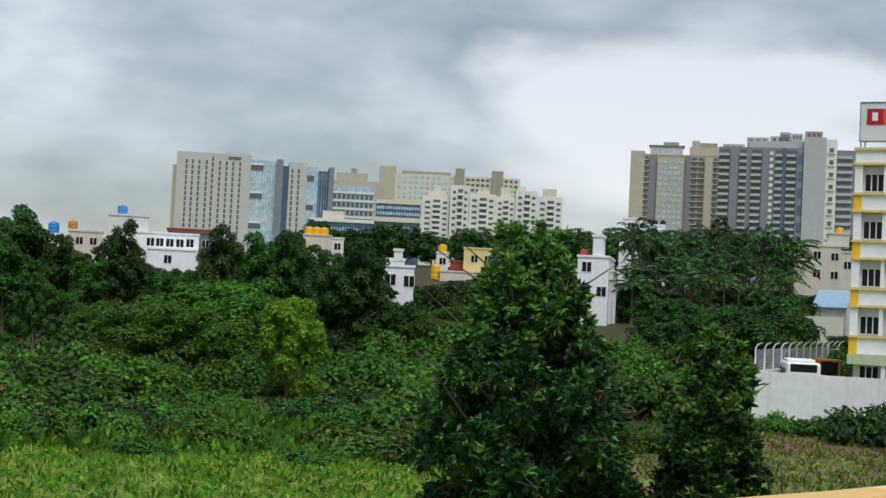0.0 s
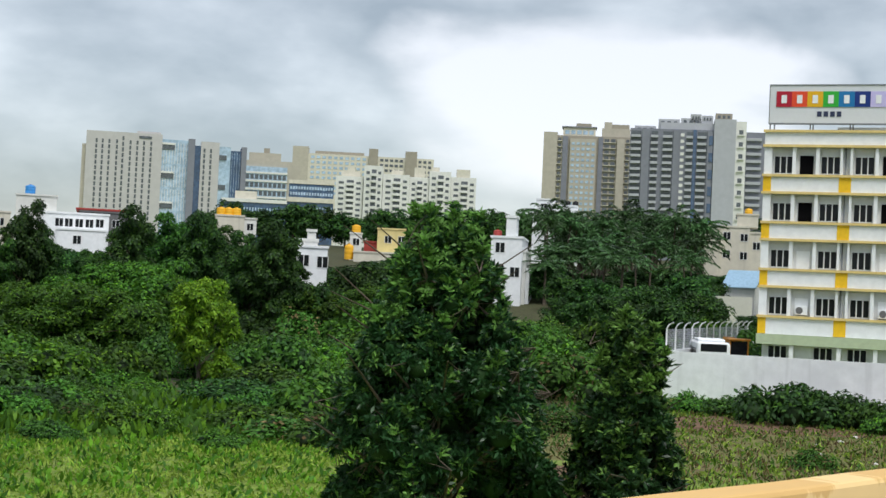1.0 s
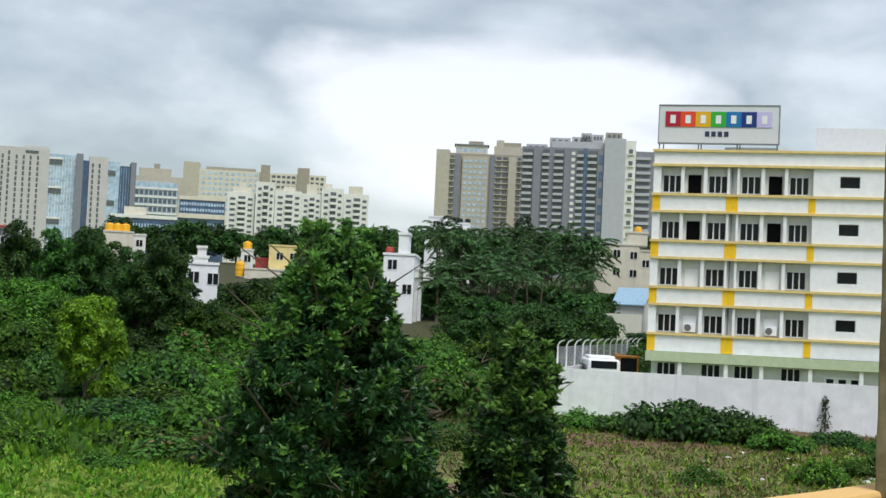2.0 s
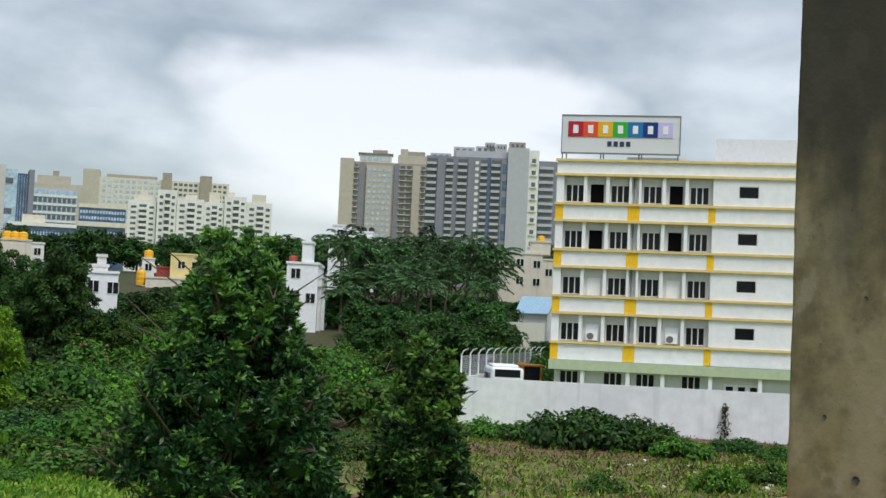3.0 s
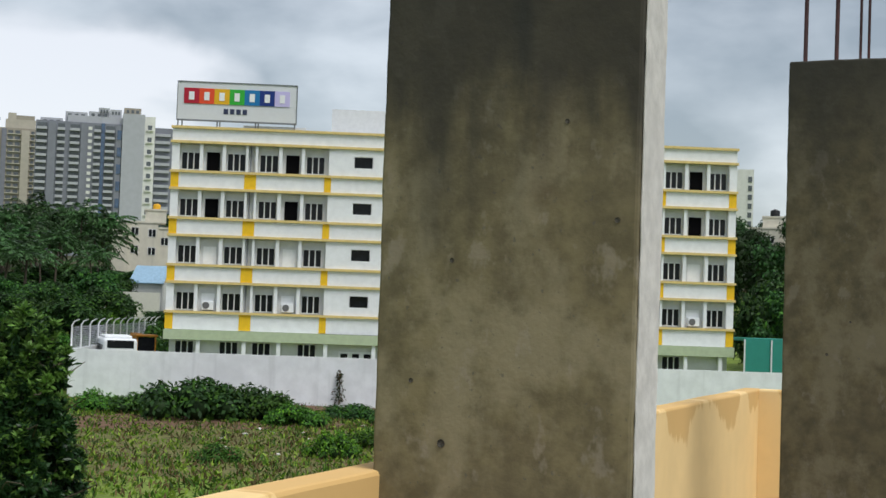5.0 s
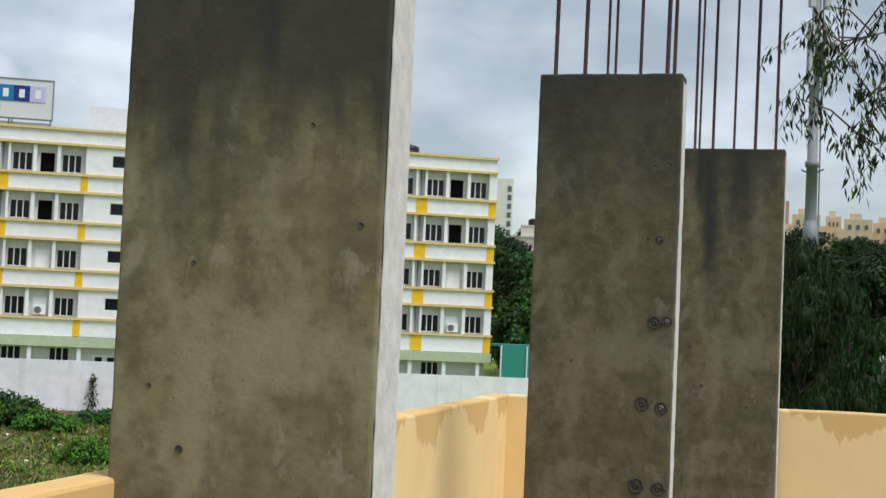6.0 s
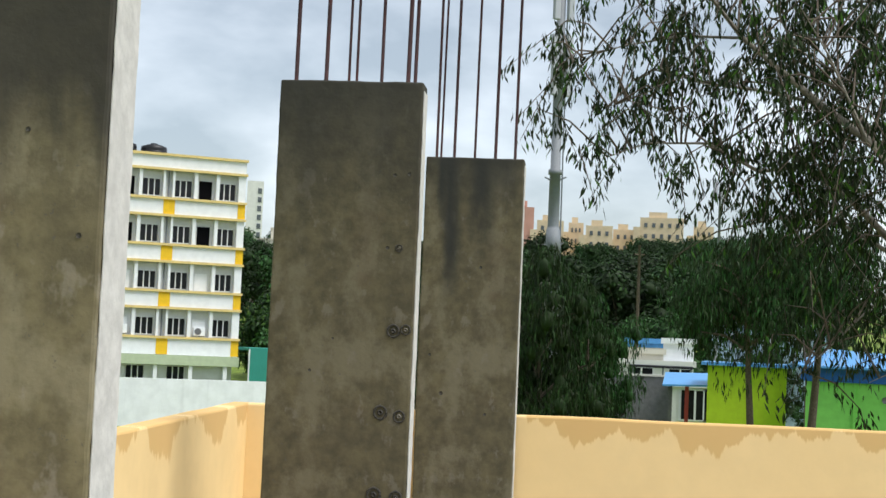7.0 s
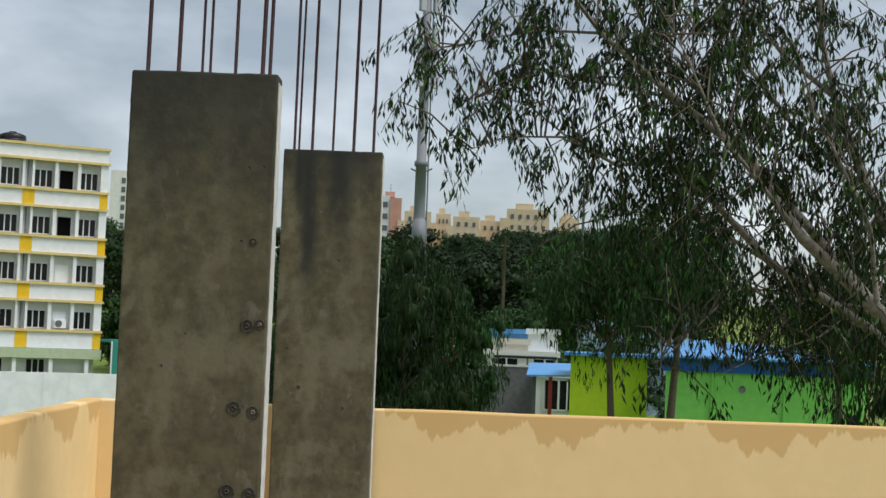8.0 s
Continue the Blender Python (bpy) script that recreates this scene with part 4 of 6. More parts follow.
for z in (34.8, 47.0, 58.5):
    vol(tw, "terrace", -1.8, 3.2, z, z + 2.0, M["window_far"], 0.7, 1.0)
    vol(tw, "terrace_edge", -1.8, 3.2, z + 2.0, z + 2.8, M["off_white"], 0.5, 1.0)
rows_of_windows(tw, -1.6, 8.4, 24, 62, 9, 4, 0.16, 0.9, M["off_white"], 0.85, "mullion", depth=0.14)
vol(tw, "dark_fin", 8.5, 11.2, None, 63.2, M["slate"], -1.5, 12)
vol(tw, "blue_bay", 11.2, 13.6, None, 60.8, M["tower_blue"], 0.5, 12)
vol(tw, "body", 13.6, 21.0, None, 62.5, M["tower_grey"], -0.5, 12)
for px in (15.0, 17.6):
    rows_of_windows(tw, px - 0.38, px + 0.38, 27, 60, 1, 15, 1.0, 0.72, M["window_far"], -0.62, "slit_window")
vol(tw, "glass_bay", 21.0, 25.6, None, 61.0, M["tower_glass"], 0.5, 12)
for z in (43.5, 55.5):
    vol(tw, "terrace", 21.0, 24.0, z, z + 2.0, M["window_far"], 0.2, 0.5)
vol(tw, "blue_bay", 25.6, 29.9, None, 59.6, M["tower_blue"], 1.0, 12)
rows_of_windows(tw, 25.7, 29.8, 26, 59, 4, 10, 0.12, 0.9, M["tower_glass"], 0.88, "mullion")
vol(tw, "dark_fin", 29.9, 32.0, None, 61.2, M["slate"], -1.0, 12)

oc = building("glass_office", -17.87, 650, "beige and glass office building with stepped top", z=22)
vol(oc, "body", -11.5, 7.0, None, 57.8, M["tower_glass"])
rows_of_windows(oc, -11.3, 6.8, 30, 55, 9, 7, 0.72, 0.55, M["window_far"])
for z in (33, 36.6, 40.2, 43.8, 47.4, 51, 54.6):
    vol(oc, "floor_band", -11.6, 7.1, z, z + 0.9, M["off_white"], -0.3, 0)
vol(oc, "step", -11.5, 9.5, 57.8, 60.5, M["tower_beige"], 1, 12)
vol(oc, "step", -10.0, 4.0, 60.5, 64.0, M["tower_beige"], 2, 12)
vol(oc, "wing", 7.0, 12.5, None, 59.0, M["tower_beige"], 0.5, 12)
vol(oc, "lift_head", -3.6, -1.0, 64.0, 66.2, M["tower_tan"], 3, 8)

od = building("low_office", -17.56, 480, "low blue glass office with cream roof edges", z=17)
vol(od, "body", -17.9, 2.8, None, 32.5, M["tower_blue"])
rows_of_windows(od, -17.7, 2.6, 24, 31.5, 22, 3, 0.45, 0.5, M["tower_glass"])
vol(od, "roof_edge", -18.2, 2.9, 32.5, 33.6, M["off_white"], -0.4, 12)
vol(od, "plant_room", -14, -7, 33.6, 36.2, M["cream"], 2, 9)
vol(od, "body", 2.9, 18.0, None, 33.5, M["tower_blue"], 1, 12)
rows_of_windows(od, 3.1, 17.8, 26, 32.6, 16, 3, 0.45, 0.5, M["tower_glass"], 0.85)
vol(od, "roof_edge", 2.9, 18.2, 33.5, 35.0, M["cream"], 0.6, 12)
vol(od, "upper_body", 3.4, 18.0, 35.0, 39.6, M["tower_blue"], 3, 12)
rows_of_windows(od, 3.6, 17.8, 35.4, 39.2, 16, 2, 0.7, 0.5, M["tower_glass"], 2.85)
vol(od, "upper_edge", 3.2, 18.2, 39.6, 40.8, M["cream"], 2.7, 12)

bgb = building("beige_apartment_block", -14.3, 900, "long beige apartment block behind others", z=26)
vol(bgb, "body", -43.6, -34.0, None, 91.5, M["tower_beige"], 0, 14)
vol(bgb, "body", -34.0, 43.0, None, 87.5, M["cream"], 1, 14)
vol(bgb, "penthouse", -30, 0, 87.5, 89.5, M["tower_tan"], 4, 14)
vol(bgb, "lift_core", 3.0, 8.6, None, 92.0, M["tower_tan"], -1, 8)
vol(bgb, "lift_core", 25.5, 32.5, None, 91.4, M["tower_tan"], -1, 8)
rows_of_windows(bgb, -33, 2, 62, 87, 10, 8, 0.6, 0.5, M["tower_glass"], 0.88)
rows_of_windows(bgb, 9.5, 24.5, 62, 87, 5, 8, 0.7, 0.5, M["window_far"], 0.88)
rows_of_windows(bgb, 33, 42, 62, 87, 3, 8, 0.6, 0.5, M["window_far"], 0.88)

whb = building("white_apartment_block", -12.6, 760, "stepped white apartment block with small balconies", z=25)
for x0, x1, zt, y0 in ((-36.5, -22.4, 64.0, 0), (-22.0, -12.4, 69.8, -3), (-12.2, 1.5, 66.0, 0), (1.6, 11.6, 65.2, 1.5), (11.8, 23.0, 68.6, 0), (23.2, 36.3, 66.3, 3)):
    vol(whb, "wing", x0, x1, None, zt, M["off_white"], y0, 14)
    w = x1 - x0
    rows_of_windows(whb, x0 + 0.6, x0 + w * 0.36, 34, zt - 2, 1, 10, 0.6, 0.42, M["window_far"], y0 - 0.12)
    rows_of_windows(whb, x1 - w * 0.30, x1 - 0.4, 34, zt - 2, 1, 10, 0.6, 0.42, M["window_far"], y0 - 0.12)
    a, b = zrel(whb, 34), zrel(whb, zt - 2)
    for r in range(10):
        zz = a + (b - a) * r / 10
        boxes("balcony", [(x0 + w * 0.38, x1 - w * 0.32, y0 - 1.4, y0, zz, zz + 1.3)], M["off_white"], whb)
    # shade behind this wing's balconies, put in as a flat dark sheet
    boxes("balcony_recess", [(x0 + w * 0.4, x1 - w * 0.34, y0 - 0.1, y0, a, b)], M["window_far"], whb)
for x0, x1, z0, z1 in ((-34, -24, 64, 67), (-31, -27, 67, 69.5), (-8, -2, 66, 68.5), (4, 9.5, 65.2, 70.5), (13, 17, 68.6, 71), (26, 33, 66.3, 70.5)):
    vol(whb, "roof_room", x0, x1, z0, z1, M["cream"], 4, 10)

brn = building("tan_apartment_tower", -5.57, 680, "tall tan and beige apartment tower", z=23)
vol(brn, "body", -20.6, 21.5, None, 81.5, M["tower_tan"], 1, 16)
vol(brn, "corner_panel", -20.8, -14.5, None, 82.8, M["tower_beige"], 0, 14)
vol(brn, "dark_shaft", -12.0, -9.5, None, 81.0, M["slate"], 0.4, 2)
vol(brn, "dark_shaft", 4.5, 6.6, None, 81.0, M["slate"], 0.4, 2)
vol(brn, "bay", -8.5, 3.5, None, 80.0, M["tower_beige"], -0.5, 2)
vol(brn, "bay", 13.0, 16.5, None, 80.5, M["tower_beige"], -0.3, 2)
rows_of_windows(brn, -17, -12.2, 36, 81, 2, 17, 0.6, 0.5, M["window_far"], 0.85, sill=M["cream"])
rows_of_windows(brn, -8.3, 3.3, 36, 79, 5, 17, 0.62, 0.48, M["tower_glass"], -0.62)
rows_of_windows(brn, 6.8, 12.8, 36, 81, 2, 17, 0.7, 0.55, M["window_far"], 0.85, sill=M["cream"])
rows_of_windows(brn, 16.7, 21.3, 36, 81, 2, 17, 0.6, 0.5, M["window_far"], 0.85, sill=M["cream"])
vol(brn, "penthouse", -12, 3, 81.5, 85.5, M["cream"], 3, 12)
rows_of_windows(brn, -11.5, 2.5, 82, 84.6, 5, 1, 0.7, 0.7, M["tower_glass"], 2.85)
vol(brn, "penthouse_roof", -12.6, 3.6, 85.5, 86.0, M["slate"], 2.4, 12)
vol(brn, "lift_head", -6, 1, 86.0, 87.6, M["tower_tan"], 4, 10)
vol(brn, "penthouse", 6, 19, 81.5, 85.6, M["tower_beige"], 3, 12)
vol(brn, "lift_head", 7, 10.5, 85.6, 88.6, M["tower_beige"], 4, 9)
vol(brn, "penthouse_roof", 10.5, 18.5, 85.6, 87.6, M["tower_tan"], 4, 10)

gry = building("slate_apartment_tower", -2.1, 630, "tall slate grey apartment tower with stacked balconies", z=22)
vol(gry, "body", -20.6, 16.0, None, 80.0, M["slate"], 0, 14)
vol(gry, "upper_step", -8.0, 16.0, 80.0, 83.0, M["pale_grey"], 1.5, 14)
vol(gry, "end_slab", 14.5, 23.6, None, 84.6, M["pale_grey"], -1.6, 10)
vol(gry, "end_face", 23.6, 28.0, None, 84.0, M["off_white"], 0.0, 10)
rows_of_windows(gry, 24.4, 27.2, 36, 82, 1, 9, 0.62, 0.36, M["window_far"], -0.12, sill=M["off_white"])
for x0, x1 in ((-20.2, -16.0), (-11.8, -8.8), (-6.8, -2.8), (3.0, 5.8), (7.6, 11.4)):
    balconies(gry, x0, x1, 34, 79, 16, M["pale_grey"], M["window_far"])
for x0, x1 in ((-15.6, -12.4), (-2.4, -0.2), (11.8, 14.2)):
    vol(gry, "rib", x0, x1, None, 79.5, M["slate"], -1.0, 0.0)
vol(gry, "blue_strip", 5.9, 7.4, None, 80, M["tower_blue"], -0.4, 0.0)
rows_of_windows(gry, 0.1, 2.7, 36, 79, 1, 16, 0.6, 0.5, M["off_white"])
rows_of_windows(gry, 12.4, 14.3, 36, 79, 1, 6, 0.9, 0.55, M["tower_blue"], -1.2)
for x0, x1, zt in ((-19, -10, 81.5), (-9, 0, 84.6), (0.5, 9, 85.2), (4.5, 9, 87), (9.2, 14, 86.5), (15, 22, 87.6)):
    vol(gry, "roof_room", x0, x1, 80, zt, M["pale_grey"] if x0 < 10 else M["tower_tan"], 3, 11)
    rows_of_windows(gry, x0 + 0.5, x1 - 0.5, zt - 2.4, zt - 0.6, 3, 1, 0.55, 0.7, M["window_far"], 2.85)
vol(gry, "wing", 28.0, 36.5, None, 80.0, M["slate"], 4, 14)
balconies_y = 2.7
for r in range(14):
    zz = zrel(gry, 36) + r * 3.1
    boxes("balcony", [(28.4, 34.6, balconies_y, 4.0, zz, zz + 1.2)], M["pale_grey"], gry)
vol(gry, "back_wing", 36.5, 41.0, None, 79.0, M["tower_tan"], 8, 18)
rows_of_windows(gry, 36.8, 40.8, 36, 78, 2, 16, 0.5, 0.5, M["window_far"], 7.85)

# ---------- houses among the trees ----------
WINH = win_meshes(1.1, 1.1, 2)


def house(name, az, d, vols, wins, label, turn=0.0, z=None, group="houses among the trees"):
    """vols: x0, x1, y0, y1, foot (None: ground), top, material; wins: x, y, absolute z of window sills."""
    h = building(name, az, d, label, z, turn, "house", group)
    for x0, x1, y0, y1, z0, z1, mt in vols:
        vol(h, "wall", x0, x1, z0, z1, mt, y0, y1)
        # parapet rim
        zr = zrel(h, z1)
        boxes("roof_rim", [(x0 - 0.12, x1 + 0.12, y0 - 0.12, y0 + 0.12, zr - 0.14, zr + 0.12), (x0 - 0.12, x0 + 0.12, y0 + 0.12, y1, zr - 0.14, zr + 0.12), (x1 - 0.12, x1 + 0.12, y0 + 0.12, y1, zr - 0.14, zr + 0.12)], mt, h)
    for x, y, zz in wins:
        window(h, x, y - 0.05, zrel(h, zz), WINH)
    return h


house("white_house", -25.7, 210, [(-6.3, -0.8, 2, 9, None, 17.2, M["off_white"]), (-2.8, 6.4, 1, 9, None, 14.9, M["white"]), (-0.6, 6.0, -1.5, 1, None, 12.6, M["white"])],
      [(-0.9, 1, 13.0), (0.4, 1, 13.0), (1.8, 1, 13.0), (3.2, 1, 13.0), (4.6, 1, 13.1), (1.6, -1.5, 10.6)], "white two-storey house with red window")
round_tank("water_tank", bearing(-26.9, 214, 17.4), 0.7, 1.3, M["tank_blue"], "blue plastic water tank on a white house")
house("grey_house", -24.2, 235, [(-3.5, 4.0, 0, 7, None, 16.3, M["grey_wall"]), (-4, 4.3, 0.5, 7, 16.3, 16.7, M["red"])], [(-1.5, 0, 14.0), (1.5, 0, 14.0)], "unpainted grey house with red roof edge")
house("cream_house", -28.2, 235, [(-2.6, 2.6, 0, 6, None, 15.5, M["cream"])], [(-1.5, 0, 13.4), (0.6, 0, 13.4)], "small cream house behind trees")
round_tank("water_tank", bearing(-29.4, 225, 14.6), 0.8, 1.7, M["tank_blue"], "blue plastic water tank behind trees")
round_tank("water_tank", bearing(-28.7, 226, 15.4), 0.7, 1.3, M["orange"], "orange plastic water tank behind trees")
house("white_house", -18.6, 250, [(-3.8, 1.0, 0, 7, None, 17.2, M["off_white"])], [(-2.5, 0, 15.2), (-0.6, 0, 15.2)], "plain white house behind trees")
for k in range(3):
    round_tank("water_tank", bearing(-19.75 + 0.3 * k, 249, 17.4), 0.75, 1.5, M["tank_yellow"], "orange plastic water tank behind trees")
house("tank_stand", -19.4, 247, [(-2.4, 2.4, 0, 4, None, 17.4, M["cream"])], [], "cream stair head that carries tanks")
house("white_house", -16.35, 150, [(-1.95, 1.95, 0, 6, None, 10.3, M["white"]), (-1.4, 0.9, 1, 4, 10.3, 11.0, M["off_white"]), (-0.2, 0.7, 1.5, 3, 11.0, 12.0, M["off_white"])], [(-1.0, 0, 8.3), (0.9, 0, 8.2)], "narrow white house with a stair head", z=1.0)
house("yellow_house", -13.0, 240, [(-2.8, 2.6, 0, 7, None, 16.2, M["house_yellow"]), (-6.5, 3.4, -2.0, 0, None, 12.2, M["cream"])], [(-1.6, 0, 13.9), (0.6, 0, 13.9)], "pale yellow house with cream ground floor")
house("white_house", -14.5, 244, [(-1.0, 1.0, 0, 3, None, 15.4, M["off_white"])], [(-0.5, 0, 13.4)], "white stair tower with an orange tank")
round_tank("water_tank", bearing(-14.5, 245.5, 15.5), 0.75, 1.4, M["tank_yellow"], "orange plastic water tank on a stair tower")
round_tank("water_tank", bearing(-14.75, 240, 10.9), 0.75, 2.6, M["tank_yellow"], "orange plastic water tank beside a wall")
house("red_house", -13.9, 248, [(-1.2, 1.2, 0, 5, None, 14.2, M["red"])], [], "house with dull red wall")
house("blue_house", -11.7, 246, [(-1.6, 1.6, 0, 5, None, 16.4, M["tower_glass"]), (1.6, 6.0, 0.5, 5, None, 15.6, M["house_yellow"])], [], "pale blue house with tank")
round_tank("water_tank", bearing(-11.75, 248, 16.4), 0.7, 1.3, M["tank_yellow"], "orange plastic water tank on a blue house")
house("white_house", -8.6, 170, [(-1.9, 1.7, 0, 12, None, 13.0, M["white"]), (-0.25, 0.95, 0.2, 4, 13.0, 15.4, M["white"]), (1.7, 2.1, 2, 10, None, 11.5, M["off_white"]), (2.1, 2.5, 3, 10, None, 9.4, M["white"])],
      [(-1.4, 0, 11.2), (-1.4, 0, 8.6), (0.4, 0, 8.4)], "tall narrow white house with a stair tower", turn=4)
round_tank("water_tank", bearing(-9.0, 172, 13.0), 0.5, 0.9, M["red"], "red plastic water tank on a white house")
house("white_house", -6.75, 182, [(-1.2, 1.6, 0, 6, None, 7.4, M["off_white"])], [(-0.6, 0, 6.0)], "low white house among trees")
house("white_house", -6.66, 260, [(-4.5, 4.6, 0, 8, None, 21.2, M["white"]), (-4.0, -1.0, 1, 6, 21.2, 23.6, M["white"]), (-1.0, 3.2, 1, 6, 21.2, 22.6, M["white"])], [(-3.6, 0, 19.0), (-1.6, 0, 19.0), (1.0, 0, 19.0), (-3.2, 1, 21.7)], "white house with stepped roof rooms", turn=3)
for k in range(2):
    round_tank("water_tank", bearing(-6.3 + 0.3 * k, 264, 22.6), 0.5, 1.1, M["tank_black"], "black plastic water tank on a white house")
house("cream_house", 0.15, 230, [(-4.1, 2.2, 0, 8, None, 18.4, M["cream"]), (-4.6, -2.4, -1.0, 0, None, 18.0, M["cream"]), (0.2, 3.4, 1, 6, 18.4, 20.4, M["cream"]), (2.2, 4.4, 0.5, 8, None, 17.6, M["cream"])],
      [(-1.8, 0, 16.4), (0.8, 0, 16.2), (-1.8, 0, 13.6), (0.8, 0, 13.4), (2.7, 0.5, 15.0)], "weathered cream house of three storeys")
round_tank("water_tank", bearing(0.62, 233, 20.4), 0.6, 1.1, M["tank_yellow"], "yellow plastic water tank on a cream house")

# blue-roofed shed and the boundary wall before it
shed = building("small_shed", 0.35, 172, "small white shed with a pale blue sheet roof", z=3.0, category="shed", turn=20)
vol(shed, "wall", -1.7, 1.9, None, 8.5, M["off_white"], 0, 4)
zr = zrel(shed, 8.5)
add("roof", mesh_of("roof", [(-2.0, -0.4, zr - 0.1), (2.2, -0.4, zr - 0.1), (2.2, 2.0, zr + 1.9), (-2.0, 2.0, zr + 1.9), (-2.0, 4.4, zr - 0.1), (2.2, 4.4, zr - 0.1), (-2.0, -0.4, zr - 0.2), (2.2, -0.4, zr - 0.2)],
                        [(0, 1, 2, 3), (3, 2, 5, 4), (6, 7, 1, 0)], M["pale_sheet"]), shed, None, "pale blue sheet roof")
wl = building("boundary_wall", 0.0, 158, "grey boundary wall below the shed", z=2.0, category="wall")
vol(wl, "wall", -3.6, 2.4, None, 7.2, M["concrete_pale"], 0, 0.3)

# right of the school
tall = building("white_tower", 23.3, 400, "far white apartment tower with dark windows", z=14)
vol(tall, "body", -2.4, 2.0, None, 47.0, M["off_white"], 0, 8)
rows_of_windows(tall, 0.2, 1.9, 24, 45.5, 1, 9, 0.6, 0.6, M["window_far"])
house("cream_house", 24.4, 250, [(-6.0, 1.0, 0, 6, None, 22.0, M["cream"]), (-2.0, 4.5, 2, 8, None, 24.0, M["cream"])], [(-3.6, 0, 19.5), (-1.2, 0, 19.5)], "cream house behind the school")
round_tank("water_tank", bearing(24.4, 255, 24.0), 0.8, 1.5, M["tank_black"], "black plastic water tank on a cream house")
court = new("netted_court")
court.matrix_basis = school.matrix_basis @ pose(LEN + 0.5, -1.5, 0)
for x in (0, 2.0, 4.0, 6.0):
    boxes("post", [(x - 0.05, x + 0.05, -0.05, 0.05, 0, 5.0)], M["frame"], court)
boxes("net", [(0.05, 6.0, 0.06, 0.09, 2.2, 4.9)], M["net"], court, "green shade net")
boxes("net_roof", [(0.0, 6.0, 0.1, 4.0, 4.9, 5.1)], M["net"], court, "green net roof")
tagged(court, "green netted play court beside the school", "court")

# hill-top blocks
pk = building("pink_apartment_block", 33.7, 330, "salmon pink and white block on the hill", z=13)
vol(pk, "body", -2.6, 0.0, None, 37.2, M["off_white"], 0, 8)
vol(pk, "body", 0.0, 2.6, None, 36.8, M["pink"], -0.3, 8)
rows_of_windows(pk, -2.3, -0.2, 26, 36.6, 1, 4, 0.7, 0.45, M["window_far"])
vol(pk, "lift_head", -1.2, 1.0, 37.2, 38.4, M["pink"], 2, 5)
add("mast", tube_mesh("mast", [[((0, 3, zrel(pk, 38.4)), 0.08), ((0, 3, zrel(pk, 40.2)), 0.05)]], M["steel"]), pk)
for i, (az, wd, top) in enumerate(((34.8, 6.0, 34.0), (35.8, 3.4, 34.2), (36.7, 6.0, 33.2), (37.7, 5.4, 33.0), (39.1, 9.6, 35.4), (40.7, 4.5, 34.2))):
    hb = building("hill_block", az, 330 + 6 * (i % 2), "sand coloured flat-roofed block on the hill", z=13, group="sand coloured blocks on the hill")
    vol(hb, "body", -wd / 2, wd / 2, None, top, M["sand"], 0, 8)
    vol(hb, "roof_room", -wd * 0.3, wd * 0.12, top, top + 1.3, M["sand"], 1, 6)
    vol(hb, "lower_wing", -wd / 2 - 1.5, -wd / 2, None, top - 2.2, M["sand"], -0.6, 6)
    rows_of_windows(hb, -wd / 2 + 0.4, wd / 2 - 0.4, top - 5.4, top - 0.5, max(3, int(wd / 1.6)), 2, 0.4, 0.4, M["window_far"])

# sheds behind the parapet
house("white_house", 38.95, 70, [(-1.65, 1.75, 0, 5, None, 5.65, M["off_white"]), (0.35, 1.75, 0.5, 4, 5.65, 6.72, M["white"]), (-1.3, 0.35, 0.5, 4, 5.65, 6.2, M["cream"])], [(-1.2, 0, 4.3), (0.6, 0, 4.3)], "small white house with patched roof", z=-0.2, group="small houses by the sheds")
aw = building("awning", 39.1, 66, "dark sheet awning before a white house", z=-0.2, category="awning")
vol(aw, "sheet", -1.35, 1.45, 5.48, 5.58, M["tank_black"], -0.8, 1.8)
for x in (-1.2, 0.1, 1.3):
    vol(aw, "post", x, x + 0.08, None, 5.48, M["steel"], -0.7, -0.6)
house("blue_shed", 38.65, 76, [(-1.0, 1.0, 0, 4, None, 6.35, M["house_yellow"]), (-1.1, 1.1, -0.2, 4.2, 6.35, 6.7, M["blue_sheet"])], [], "small shed under blue roof sheets", z=-0.2, group="small houses by the sheds")
gw = building("block_wall", 38.4, 60, "dark grey block wall behind the parapet", z=-0.2, category="wall")
vol(gw, "wall", -2.2, 1.5, None, 5.2, M["grey_wall"], 0, 0.25)
vol(gw, "coping", -2.25, 1.55, 5.2, 5.28, M["concrete_pale"], -0.04, 0.29)
cp = building("carport", 40.55, 52, "open carport with blue sheet roof on dark posts", z=-0.2, category="carport")
add("roof", mesh_of("roof", [(-1.2, -1.6, zrel(cp, 5.14)), (1.3, -1.6, zrel(cp, 5.20)), (1.3, 3.0, zrel(cp, 5.52)), (-1.2, 3.0, zrel(cp, 5.48)), (-1.2, -1.6, zrel(cp, 5.08)), (1.3, -1.6, zrel(cp, 5.14)), (1.3, 3.0, zrel(cp, 5.46)), (-1.2, 3.0, zrel(cp, 5.42))],
                        [(0, 1, 2, 3), (7, 6, 5, 4), (0, 4, 5, 1), (1, 5, 6, 2), (2, 6, 7, 3), (3, 7, 4, 0)], M["blue_sheet"]), cp, None, "blue sheet roof")
for x in (-1.0, -0.45, 1.1):
    vol(cp, "post", x, x + 0.13, None, 5.12, M["grey_wall"] if x != -0.45 else M["red"], -1.4, -1.27)
house("white_house", 40.4, 57, [(-0.9, 1.2, 0, 4, None, 5.05, M["off_white"])], [(-0.5, 0, 3.7), (0.4, 0, 3.7)], "low white building behind a carport", z=-0.2, group="small houses by the sheds")
ys = building("yellow_green_shed", 42.2, 47, "shed with yellow-green walls and blue roof sheets", z=-0.2, category="shed")
